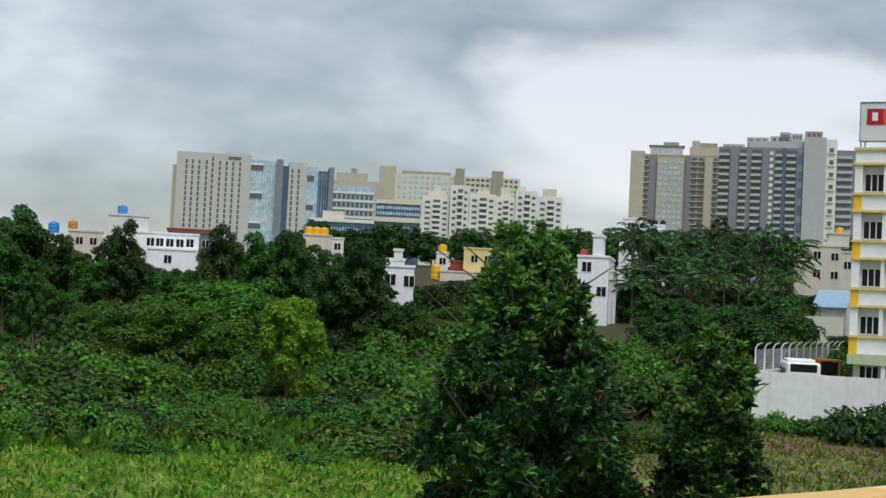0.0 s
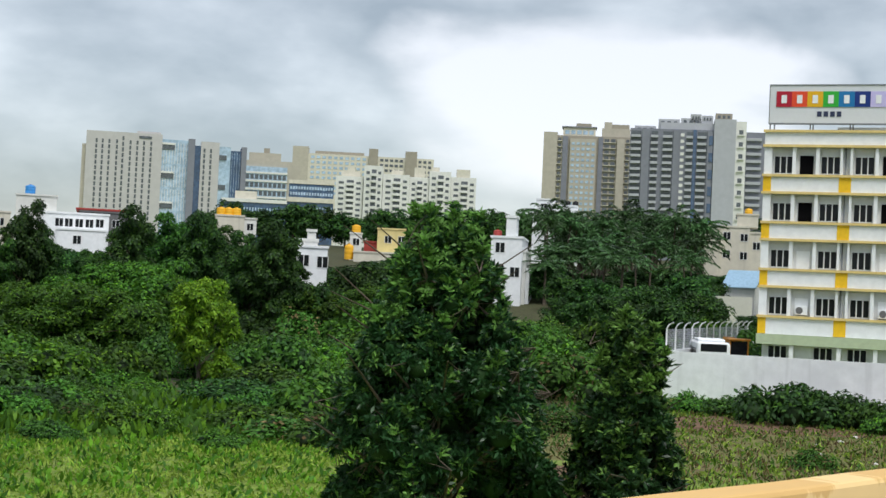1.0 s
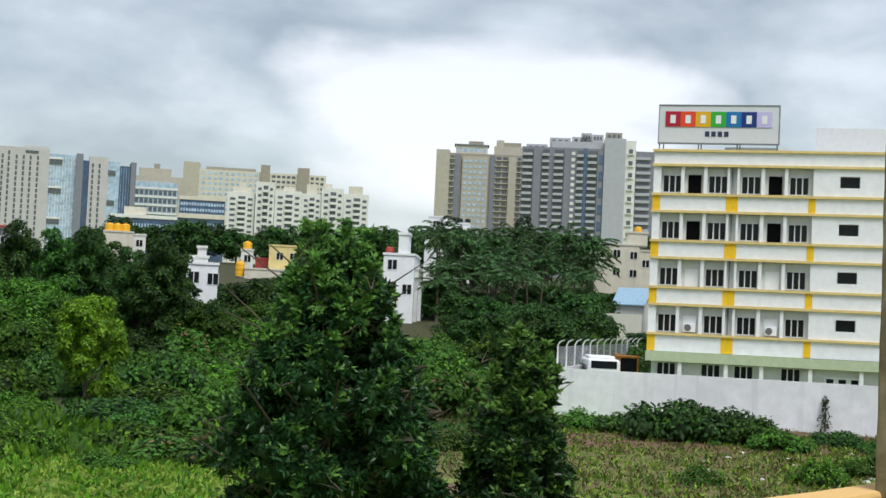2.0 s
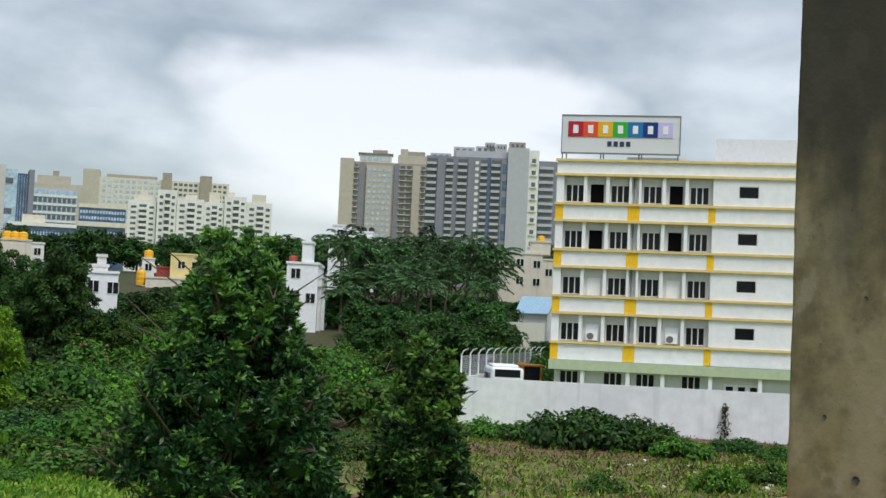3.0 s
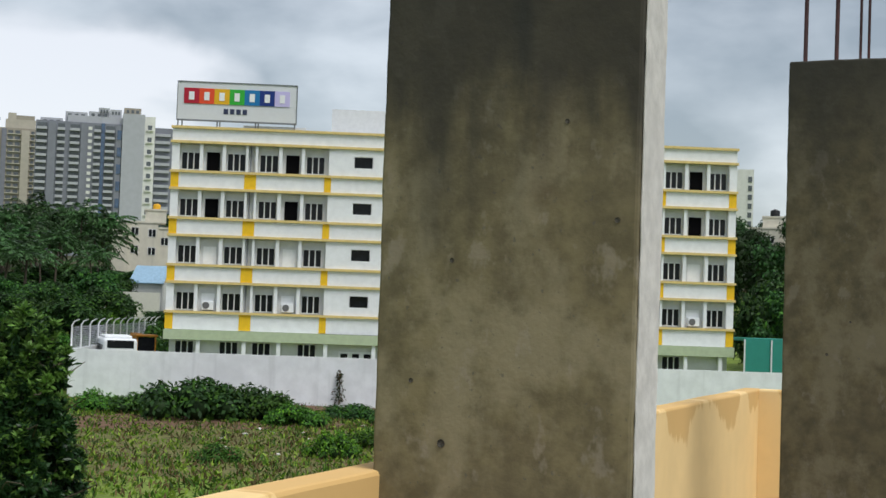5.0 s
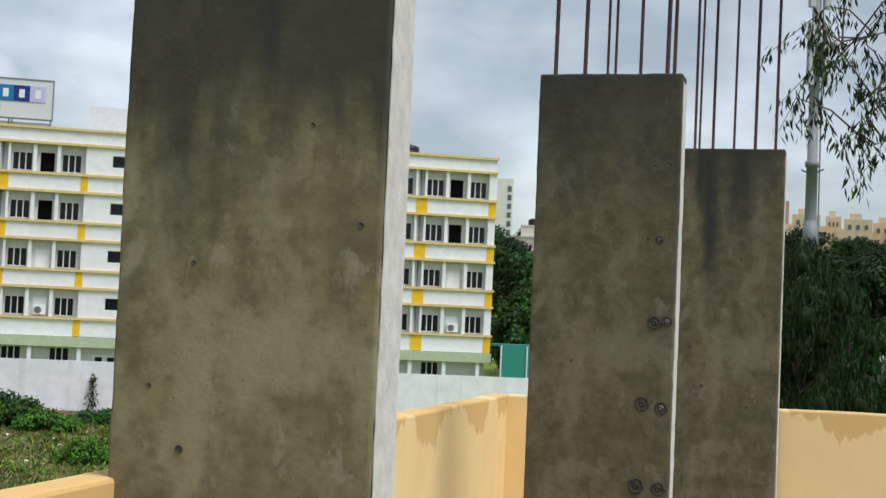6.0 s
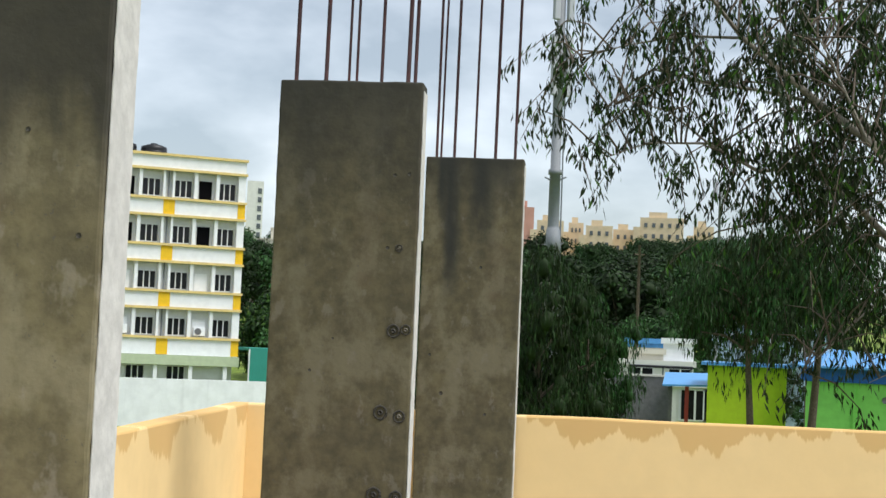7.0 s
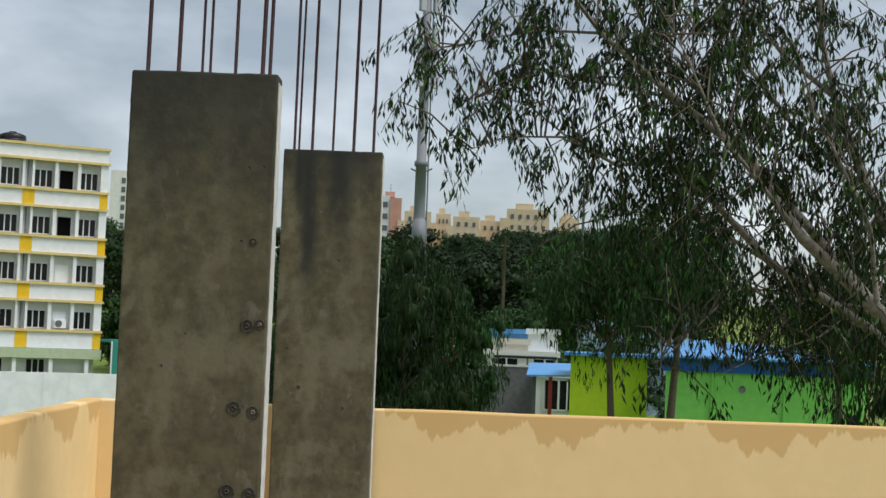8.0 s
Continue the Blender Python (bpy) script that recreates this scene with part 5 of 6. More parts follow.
vol(ys, "wall", -1.1, 1.3, None, 5.88, M["lime_yellow"], 0, 5)
vol(ys, "roof", -1.3, 1.5, 5.884, 5.98, M["blue_sheet"], -0.3, 5)
gs = building("green_shed", 47.6, 45, "lime green shed with deep blue band and blue sheet roof", z=-0.2, category="shed")
vol(gs, "wall", -2.45, 3.35, None, 5.56, M["lime"], 0, 6)
vol(gs, "band", -2.6, 3.5, 5.564, 6.02, M["blue_deep"], -0.12, 6)
zr = zrel(gs, 6.02)
RIDGE = [(-3.0, -0.4, zr), (3.7, -0.4, zr - 0.02), (0.6, 3.0, zr + 0.40), (-1.9, 3.0, zr + 0.52), (-3.0, 6.4, zr), (3.7, 6.4, zr - 0.02)]
add("roof", mesh_of("roof", RIDGE + [(x, y, z - 0.06) for x, y, z in RIDGE], [(0, 1, 2, 3), (3, 2, 5, 4), (0, 3, 4), (1, 5, 2), (9, 8, 7, 6), (10, 11, 8, 9), (10, 9, 6), (8, 11, 7), (6, 7, 1, 0), (7, 11, 5, 1), (11, 10, 4, 5), (10, 6, 0, 4)], M["blue_sheet"]), gs, None, "sky blue sheet roof")
for i in range(14):
    x = -2.9 + 0.47 * i
    xt = max(-1.85, min(0.55, x))
    add("sheet_rib", tube_mesh("sheet_rib", [[((x, -0.4, zr + 0.012), 0.018), ((xt, 2.98, zr + 0.53 - 0.12 * (xt + 1.9) / 2.5), 0.018)]], M["pale_sheet"], 4), gs)
for x in (-1.1, 1.0, 2.6):
    vol(gs, "drain_pipe", x, x + 0.06, None, 5.56, M["lime"], -0.08, -0.004)
add("vent", tube_mesh("vent", [[((-0.2, 0.02, zrel(gs, 5.1)), 0.1), ((-0.2, -0.05, zrel(gs, 5.1)), 0.1)]], M["steel"], 12), gs, None, "round grey wall vent")
house("blue_house", 43.0, 120, [(-4, 5, 0, 6, None, 8.6, M["tower_glass"])], [(-2.5, 0, 6.6), (0, 0, 6.6), (2.5, 0, 6.6)], "pale blue house behind trees", z=-0.2)

# masts
mono = new("monopole_mast")
mono.matrix_basis = pose(*bearing(34.82, 60, 0))
zs = [(0, 0.36), (6, 0.31), (9.9, 0.28), (9.9, 0.29), (10.95, 0.28), (10.95, 0.26), (11.1, 0.235), (13.2, 0.22), (13.2, 0.28), (13.4, 0.28), (13.4, 0.205), (18, 0.2), (18, 0.26), (18.2, 0.26), (18.2, 0.18), (26, 0.15)]
add("pole", tube_mesh("pole", [[((0, 0, z), r) for z, r in zs]], M["steel"], 16), mono)
add("cable_run", tube_mesh("cable_run", [[((0.42, 0, 1), 0.035), ((0.36, 0, 12), 0.035), ((0.28, 0, 25), 0.03)]], M["steel"]), mono)
for z in (10.2, 12.9, 16.5):
    add("bracket", tube_mesh("bracket", [[((-0.5, 0, z + 0.15), 0.03), ((0, 0, z), 0.05), ((0.55, 0, z + 0.25), 0.03)]], M["steel"]), mono)
for z in (16.4, 17.6, 19.5):
    for x in (-0.4, 0.3):
        soft_box("antenna_panel", (0.28, 0.2, 1.3), M["pale_grey"], 0.04, mono, "grey antenna panel", Matrix.Translation((x, -0.25, z)))
tagged(mono, "grey steel monopole mast with flanged joints", "mast")
p2 = new("antenna_mast")
p2.matrix_basis = pose(*bearing(41.2, 80, 0))
add("pole", tube_mesh("pole", [[((0, 0, 0), 0.12), ((0, 0, 15.0), 0.07)]], M["steel"], 8), p2)
for k in range(3):
    w = 2.1 * k
    soft_box("antenna_panel", (0.26, 0.14, 0.95), M["pale_grey"], 0.03, p2, "grey antenna panel", Matrix.Translation((0.32 * math.cos(w), 0.32 * math.sin(w), 14.4)) @ Matrix.Rotation(0.12, 4, "Y"))
    add("arm", tube_mesh("arm", [[((0, 0, 14.6), 0.025), ((0.3 * math.cos(w), 0.3 * math.sin(w), 14.8), 0.025)]], M["steel"]), p2)
tagged(p2, "slim antenna mast with three panels", "mast")
for az, d, h in ((38.2, 75, 11.5), (44.6, 60, 11.0)):
    lp = new("utility_pole")
    lp.matrix_basis = pose(*bearing(az, d, 0))
    add("pole", tube_mesh("pole", [[((0, 0, 0), 0.13), ((0, 0, h), 0.07)]], M["bark"], 8), lp)
    boxes("crossarm", [(-0.3, 0.3, -0.03, 0.03, h - 0.5, h - 0.45)], M["bark"], lp)
    tagged(lp, "thin concrete utility pole among trees", "pole")


# ---------- vegetation ----------
def rng_of(seed):
    return np.random.default_rng(seed)


def ball(rng, n):
    v = rng.normal(size=(n, 3))
    return v / np.linalg.norm(v, axis=1, keepdims=True)


def crown_points(rng, clumps, per, r_clump, inner=0.55):
    """Leaf starts and ways over the outer shells of the clumps (x, y, z, r)."""
    base, way, nrm = [], [], []
    for cx, cy, cz, r in clumps:
        n = max(6, int(per * r * r))
        d = ball(rng, n)
        d[:, 2] = np.where((d[:, 2] < 0) & (rng.random(n) < 0.6), -d[:, 2], d[:, 2])
        rad = r * (inner + (1.08 - inner) * np.sqrt(rng.random((n, 1)))) * r_clump
        base.append(np.array((cx, cy, cz)) + d * rad)
        way.append(d * 0.5 + rng.normal(size=(n, 3)))
        nrm.append(d)
    return np.concatenate(base), np.concatenate(way), np.concatenate(nrm)


def shrub_mesh(seed, rx, h, n, leaf_len, material, material2=None, share=0.12):
    rng = rng_of(seed)
    k = 18
    clumps = []
    for i in range(k):
        a, q = rng.uniform(0, 6.28), math.sqrt(rng.uniform(0, 1))
        r = rng.uniform(0.15, 0.30) * rx
        clumps.append((math.cos(a) * q * rx * 0.7, math.sin(a) * q * rx * 0.7, h * (1 - 0.6 * q * q) * rng.uniform(0.5, 0.85) - r * 0.3, r))
    tot = sum(c[3] ** 2 for c in clumps)
    b, w, nr = crown_points(rng, clumps, n / tot, 1.0, 0.7)
    b[:, 2] = np.maximum(b[:, 2], 0.02)
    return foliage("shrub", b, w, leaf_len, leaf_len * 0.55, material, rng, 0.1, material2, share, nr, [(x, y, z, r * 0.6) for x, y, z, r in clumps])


SHRUBS = [shrub_mesh(10 + i, 2.6, 1.9, 1900, 0.27, mt, m2, sh) for i, (mt, m2, sh) in enumerate((
    (M["leaf_scrub"], M["leaf_bright"], 0.15), (M["leaf_scrub"], M["leaf_dark"], 0.3), (M["leaf_bright"], M["leaf_scrub"], 0.5), (M["leaf_dark"], M["leaf_scrub"], 0.3), (M["leaf_scrub"], M["leaf_dry"], 0.12)))]


def put(name, me, p, sx, sz, rot, label, category, group=""):
    ob = new(name, me)
    ob.matrix_basis = Matrix.Translation(p) @ Matrix.Rotation(rot, 4, "Z") @ Matrix.Diagonal((sx, sx, sz, 1))
    return tagged(ob, label, category, group)


rng = rng_of(5)
LABELS = ["dense green scrub bush in the field", "dark green scrub bush in the field", "bright green scrub bush in the field", "shady dark bush in the field", "scrub bush with dry twigs in the field"]
count = 0
for i in range(900):
    az = rng.uniform(-33, 1.5)
    d = math.sqrt(rng.uniform(63 ** 2, 150 ** 2))
    if az > -6 and d < 98:
        continue
    if -12 < az < -4 and d < 82 and rng.random() < 0.6:
        continue
    if abs(az + 20.4) < 1.6 and 76 < d < 96:
        continue
    if count >= 285:
        break
    count += 1
    k = int(rng.choice(5, p=[0.36, 0.2, 0.2, 0.14, 0.10]))
    p = bearing(az, d)
    p.z = height(p.x, p.y) - 0.1
    s = rng.choice([0.55, 0.75, 0.95, 1.2, 1.55], p=[0.2, 0.25, 0.25, 0.2, 0.1]) * rng.uniform(0.85, 1.15)
    put("shrub", SHRUBS[k], p, s * 1.1, s * rng.uniform(0.75, 1.35) * (0.8 if d < 85 else 1.0), rng.uniform(0, 6.28), LABELS[k], "shrub", "scrub in the field")
# bushes before the compound wall
for az, d, s, h, k in ((2.2, 78, 1.05, 1.35, 3), (4.0, 79, 0.95, 1.15, 3), (5.3, 77, 0.75, 0.95, 1), (6.2, 75, 0.6, 0.7, 0), (0.0, 82, 0.8, 0.7, 1), (-1.3, 84, 0.7, 0.7, 0), (8.3, 82, 0.6, 0.6, 3), (10.0, 80, 0.6, 0.5, 1), (7.6, 62, 0.45, 0.7, 2), (9.3, 66, 0.5, 0.6, 0),
                       (12, 86, 0.6, 0.5, 1), (14.5, 84, 0.6, 0.5, 3), (17, 86, 0.7, 0.6, 1), (3.2, 60, 0.4, 0.45, 4), (-4.0, 63, 0.4, 0.5, 4), (-6.2, 70, 0.6, 0.6, 4), (-26, 57, 0.5, 0.5, 1), (-19.5, 55, 0.45, 0.4, 0), (-17.3, 60, 0.9, 0.5, 4), (-14.8, 58, 0.9, 0.8, 4),
                       (-23.3, 61, 0.6, 0.75, 2), (-22.3, 60.5, 0.5, 0.7, 2), (-29.5, 62, 0.6, 0.8, 4), (-31, 63, 0.7, 0.7, 2)):
    p = bearing(az, d)
    p.z = height(p.x, p.y) - 0.05
    put("shrub", SHRUBS[k], p, s * 1.2, h, az, LABELS[k], "shrub", "bushes on the open ground")


def wall_weed():
    """A spindly dry weed that climbs the compound wall."""
    rng = rng_of(77)
    root = new("wall_weed")
    root.matrix_basis = wall_obj.matrix_basis @ pose(17.6, -0.12, 0.0)
    stems = [[((0, 0, 0), 0.03), ((0.1 * rng.normal(), -0.02, 1.0), 0.022), ((0.12 * rng.normal(), -0.02, 2.1), 0.01)] for _ in range(3)]
    add("stem", tube_mesh("stem", stems, M["bark"], 5), root)
    n = 190
    z = rng.uniform(0.2, 2.2, n)
    b = np.stack([rng.normal(size=n) * 0.24 * (1.15 - z / 2.4), -0.04 - 0.1 * rng.random(n), z], 1)
    add("leaves", foliage("leaves", b, rng.normal(size=(n, 3)), 0.2, 0.11, M["leaf_dark"], rng, 0.2, M["leaf_dry"], 0.35), root)
    tagged(root, "spindly dark weed growing against the white wall", "weed")


wall_weed()


def limbs(rng, h, r, n, spread, start=0.35, lean=0.0, up=0.5):
    """A wavering trunk and n limbs: lines for tubes, and the tips."""
    trunk = [((lean * h * (i / 6) ** 1.4 + 0.03 * h * rng.normal() * (i > 0) * 0.4, 0.02 * h * rng.normal() * (i > 0) * 0.4, h * 0.92 * i / 6 - 0.2), r * (1 - 0.78 * i / 6) * (1.25 if i == 0 else 1)) for i in range(7)]
    lines, tips = [trunk], [trunk[-1][0]]
    for k in range(n):
        f = start + (0.92 - start) * (k + rng.uniform(0, 0.8)) / n
        i = min(5, int(f * 6))
        q = f * 6 - i
        s = Vector(trunk[i][0]).lerp(Vector(trunk[i + 1][0]), q)
        a = k * 2.4 + rng.uniform(-0.4, 0.4)
        ln = spread * (1.1 - 0.55 * f) * rng.uniform(0.8, 1.2)
        e = s + Vector((math.cos(a) * ln, math.sin(a) * ln, ln * up * rng.uniform(0.6, 1.4)))
        mid = s.lerp(e, 0.5) + Vector((0, 0, ln * 0.08))
        rr = r * 0.42 * (1.05 - 0.6 * f)
        lines.append([(s, rr), (mid, rr * 0.65), (e, rr * 0.25)])
        tips += [tuple(e), tuple(mid)]
    return lines, tips


def tree(name, seed, h, spread, n_limbs, leaves_n, leaf_len, material, material2, share, bark, label, droop=0.2, start=0.3, crown_r=0.26, up=0.5, lw=0.5, inner=0.7, r=None, squash=1.0, lean=0.0, core=0.7):
    rng = rng_of(seed)
    lines, tips = limbs(rng, h, r or h * 0.022, n_limbs, spread, start, lean, up)
    root = new(name)
    add("trunk", tube_mesh("trunk", lines, bark, 7), root)
    clumps = []
    for t in tips:
        for j in range(2):
            o = rng.normal(size=3) * spread * 0.13
            clumps.append((t[0] + o[0], t[1] + o[1], t[2] + o[2] * squash, spread * crown_r * rng.uniform(0.7, 1.3)))
    tot = sum(c[3] ** 2 for c in clumps)
    b, w, nr = crown_points(rng, clumps, leaves_n / tot, 1.0, inner)
    if droop > 0.5:
        w = w * 0.5 + np.array((0, 0, -1.2))
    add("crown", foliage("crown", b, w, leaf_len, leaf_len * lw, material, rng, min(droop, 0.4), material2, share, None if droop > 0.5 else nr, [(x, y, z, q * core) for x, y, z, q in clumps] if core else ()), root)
    return tagged(root, label, "tree")


def plant_copies(proto, places, group):
    """Copies at (bearing, distance, scale, height scale); the model itself takes the first place."""
    for i, (az, d, s, sz) in enumerate(places):
        p = bearing(az, d)
        m = Matrix.Translation((p.x, p.y, height(p.x, p.y) - 0.1)) @ Matrix.Rotation(az * 7.7 + d, 4, "Z")
        if i == 0:
            ob = proto
            ob.matrix_basis = m
        else:
            ob = copy_thing(proto, m)
        ob.scale = (s, s, sz)
        tagged(ob, group=group)


# tall slim trees at the back of the field
def by_top(h, rows):
    """Places (bearing, distance, scale, height scale) of trees whose tops stand at given elevations over the eye."""
    out = []
    for az, d, el, s in rows:
        p = bearing(az, d)
        out.append((az, d, s, (6.25 + d * math.tan(radians(el)) - height(p.x, p.y)) / h))
    return out


euc_a = tree("slender_tree", 31, 12.4, 3.0, 20, 13000, 0.42, M["leaf_dark"], M["leaf_scrub"], 0.3, M["bark"], "tall slender dark green tree behind the scrub", start=0.16, crown_r=0.22, up=0.9, core=0.5)
plant_copies(euc_a, by_top(13.4, [(-30.3, 142, 3.1, 0.95), (-27.15, 134, 2.75, 0.66), (-26.3, 136, 1.85, 0.6), (-23.2, 134, 2.75, 0.74), (-20.5, 138, 2.65, 0.72), (-17.8, 130, 2.45, 0.8), (-31.1, 136, 2.2, 0.7), (-18.5, 134, 2.0, 0.66), (-19.2, 142, 1.9, 0.7), (-16.9, 146, 1.2, 0.6)]), "tall trees behind the scrub")
euc_b = tree("slender_tree", 47, 11.6, 2.8, 19, 12000, 0.42, M["leaf_scrub"], M["leaf_dark"], 0.45, M["pale_bark"], "tall slender green tree with pale stems", start=0.2, crown_r=0.22, up=0.9, core=0.5)
plant_copies(euc_b, by_top(12.4, [(-29.0, 138, 2.1, 0.7), (-28.1, 132, 1.5, 0.6), (-31.9, 150, 2.9, 0.95), (-21.6, 140, 2.55, 0.78), (-17.4, 138, 2.2, 0.6), (-22.3, 148, 1.7, 0.7), (-30.0, 126, 0.9, 0.5), (-29.3, 124, 0.2, 0.45), (-20.0, 148, 2.2, 0.7), (-24.3, 150, 1.2, 0.6)]), "tall trees behind the scrub")

# broad spreading thorn trees
thorn = tree("spreading_tree", 53, 7.0, 6.0, 22, 20000, 0.38, M["leaf_scrub"], M["leaf_bright"], 0.25, M["bark"], "low spreading tree with a broad rounded crown", start=0.15, crown_r=0.19, up=0.3, r=0.2, core=0.45)
plant_copies(thorn, [(-25.2, 118, 0.92, 0.66), (-22.7, 128, 0.92, 0.84), (-21.0, 126, 0.7, 0.68), (-27.2, 124, 0.7, 0.6), (-15.9, 140, 0.7, 0.5), (-13.3, 146, 0.8, 0.52), (-12.2, 138, 0.8, 0.5), (-10.4, 142, 0.6, 0.5)], "spreading trees")
bright = tree("round_tree", 61, 6.6, 2.1, 18, 14000, 0.27, M["leaf_bright"], M["leaf_lime"], 0.4, M["bark"], "rounded tree with bright yellow-green top", start=0.05, crown_r=0.22, up=0.8, core=0.45)
plant_copies(bright, [(-20.4, 94, 0.95, 1.0)], "")

# middle-distance broadleaf trees
broad = tree("broadleaf_tree", 71, 9.0, 3.8, 13, 4200, 0.62, M["leaf_dark"], M["leaf_scrub"], 0.3, M["bark"], "dark rounded broadleaf tree", start=0.1, crown_r=0.27, up=0.6, core=0.5)
places = [(23.8, 128, 0.6, 0.85), (25.2, 126, 0.7, 0.9), (26.6, 122, 0.6, 0.8), (28.0, 118, 0.6, 0.8), (27.3, 132, 0.8, 1.0), (24.6, 140, 0.8, 1.0), (-16.3, 140, 0.55, 0.52), (-15.5, 138, 0.5, 0.5), (-17.0, 142, 0.6, 0.55), (-14.6, 150, 0.6, 0.62), (-13.4, 152, 0.7, 0.66), (-12.2, 156, 0.6, 0.66), (-11.0, 150, 0.6, 0.6),
          (-7.0, 175, 0.55, 0.6), (-6.2, 166, 0.6, 0.5), (-5.0, 164, 0.65, 0.48), (-3.6, 162, 0.6, 0.46), (-1.5, 160, 0.75, 0.62), (-0.7, 166, 0.6, 0.5), (-2.6, 164, 0.6, 0.44), (-24.6, 168, 0.6, 0.5), (-25.6, 170, 0.6, 0.48)]
rg = rng_of(88)
for az, d, s, sz in ((-4.6, 148, 0.6, 0.46), (-3.3, 143, 0.6, 0.44), (-2.2, 140, 0.7, 0.52), (-1.1, 146, 0.7, 0.55), (-5.6, 146, 0.5, 0.42), (-3.9, 152, 0.6, 0.5), (-2.8, 154, 0.6, 0.5), (-6.4, 150, 0.45, 0.4), (0.9, 150, 0.5, 0.28), (1.7, 168, 0.35, 0.9)):
    places.append((az, d, s, sz))
for az in np.arange(-32, 2, 1.15):
    places.append((az + rg.uniform(-0.4, 0.4), rg.uniform(172, 200), rg.uniform(0.8, 1.2), rg.uniform(0.30, 0.42)))
for az in np.arange(-20, 3, 1.0):
    places.append((az + rg.uniform(-0.4, 0.4), rg.uniform(270, 330), rg.uniform(0.9, 1.4), rg.uniform(0.8, 1.05)))
for az in np.arange(-9.4, 3, 0.8):
    places.append((az + rg.uniform(-0.3, 0.3), rg.uniform(350, 450), rg.uniform(1.2, 1.8), rg.uniform(1.0, 1.3)))
plant_copies(broad, places, "trees between the houses")

hill = tree("hill_tree", 79, 11.0, 4.6, 13, 5200, 0.46, M["leaf_hill"], M["leaf_dark"], 0.3, M["bark"], "dark green tree on the wooded hill", start=0.12, crown_r=0.27, up=0.6, core=0.5)
places = []
for i in range(120):
    az, d = rg.uniform(21.5, 56), math.sqrt(rg.uniform(85 ** 2, 275 ** 2))
    if (az < 29 and d < 130) or (az > 45.5 and d > 125):
        continue
    s = rg.uniform(0.75, 1.2) * (0.6 if d < 120 else 1.0) * (0.62 if az > 44.5 else 1.0)
    places.append((az, d, s, s * rg.uniform(0.8, 1.1)))
for az in np.arange(32.5, 44.5, 0.62):
    el = float(np.interp(az, (32, 35.3, 39, 41, 45), (3.9, 4.0, 4.6, 4.75, 4.9)))
    places += by_top(12.2, [(az + rg.uniform(-0.2, 0.2), rg.uniform(285, 312), el + rg.uniform(-0.5, 0.1), rg.uniform(0.75, 1.25))])
plant_copies(hill, places, "trees on the wooded hill")


# coconut palms
def palm(seed, h):
    rng = rng_of(seed)
    root = new("coconut_palm")
    lean = rng.uniform(-0.6, 0.6)
    top = Vector((lean, 0.3, h))
    add("trunk", tube_mesh("trunk", [[((lean * (i / 5) ** 2, 0.3 * (i / 5) ** 2, h * i / 5 - 0.2), 0.2 - 0.02 * i) for i in range(6)]], M["bark"], 7), root)
    b, w, ribs = [], [], []
    for k in range(19):
        a, e = k * 2.4, rng.uniform(-0.35, 1.3)
        d = Vector((math.cos(a) * math.cos(e), math.sin(a) * math.cos(e), math.sin(e)))
        ln = rng.uniform(3.0, 4.0)
        pts = []
        for j in range(9):
            f = j / 8
            p = top + d * ln * f + Vector((0, 0, -1.55 * f * f))
            pts.append((p, 0.035 * (1 - f) + 0.006))
            if j:
                t = (p - pts[-2][0]).normalized()
                s = t.cross(Vector((0, 0, 1))).normalized()
                for sg in (-1, 1):
                    for q in (0.0, 0.5):
                        b.append(p - t * ln / 8 * q)
                        w.append(t * 0.7 + s * sg * 0.75 + Vector((0, 0, -0.35)))
        ribs.append(pts)
    fr = add("fronds", foliage("fronds", [tuple(x) for x in b], [tuple(x) for x in w], 0.66, 0.21, M["leaf_palm"], rng, 0.2), root)
    add("ribs", tube_mesh("ribs", ribs, M["leaf_palm"], 3), fr)
    return tagged(root, "tall coconut palm in a dense grove", "palm")


for s in range(3):
    proto = palm(100 + s, 7.5 + s)
    places = []
    for i in range(27):
        az = rg.uniform(-7.3, -1.0)
        d = math.sqrt(rg.uniform(172 ** 2, 262 ** 2))
        if az > -1.6:
            d = min(d, 215)
        places.append((az, d, rg.uniform(0.85, 1.2), rg.uniform(0.72, 1.1) * (0.78 if d < 200 else 1.0)))
    plant_copies(proto, places, "palm grove")
for az, d in ((39.2, 150), (38.0, 160), (40.5, 140), (37.0, 170), (39.9, 165)):
    p = bearing(az, d)
    copy_thing(proto, Matrix.Translation((p.x, p.y, height(p.x, p.y))))


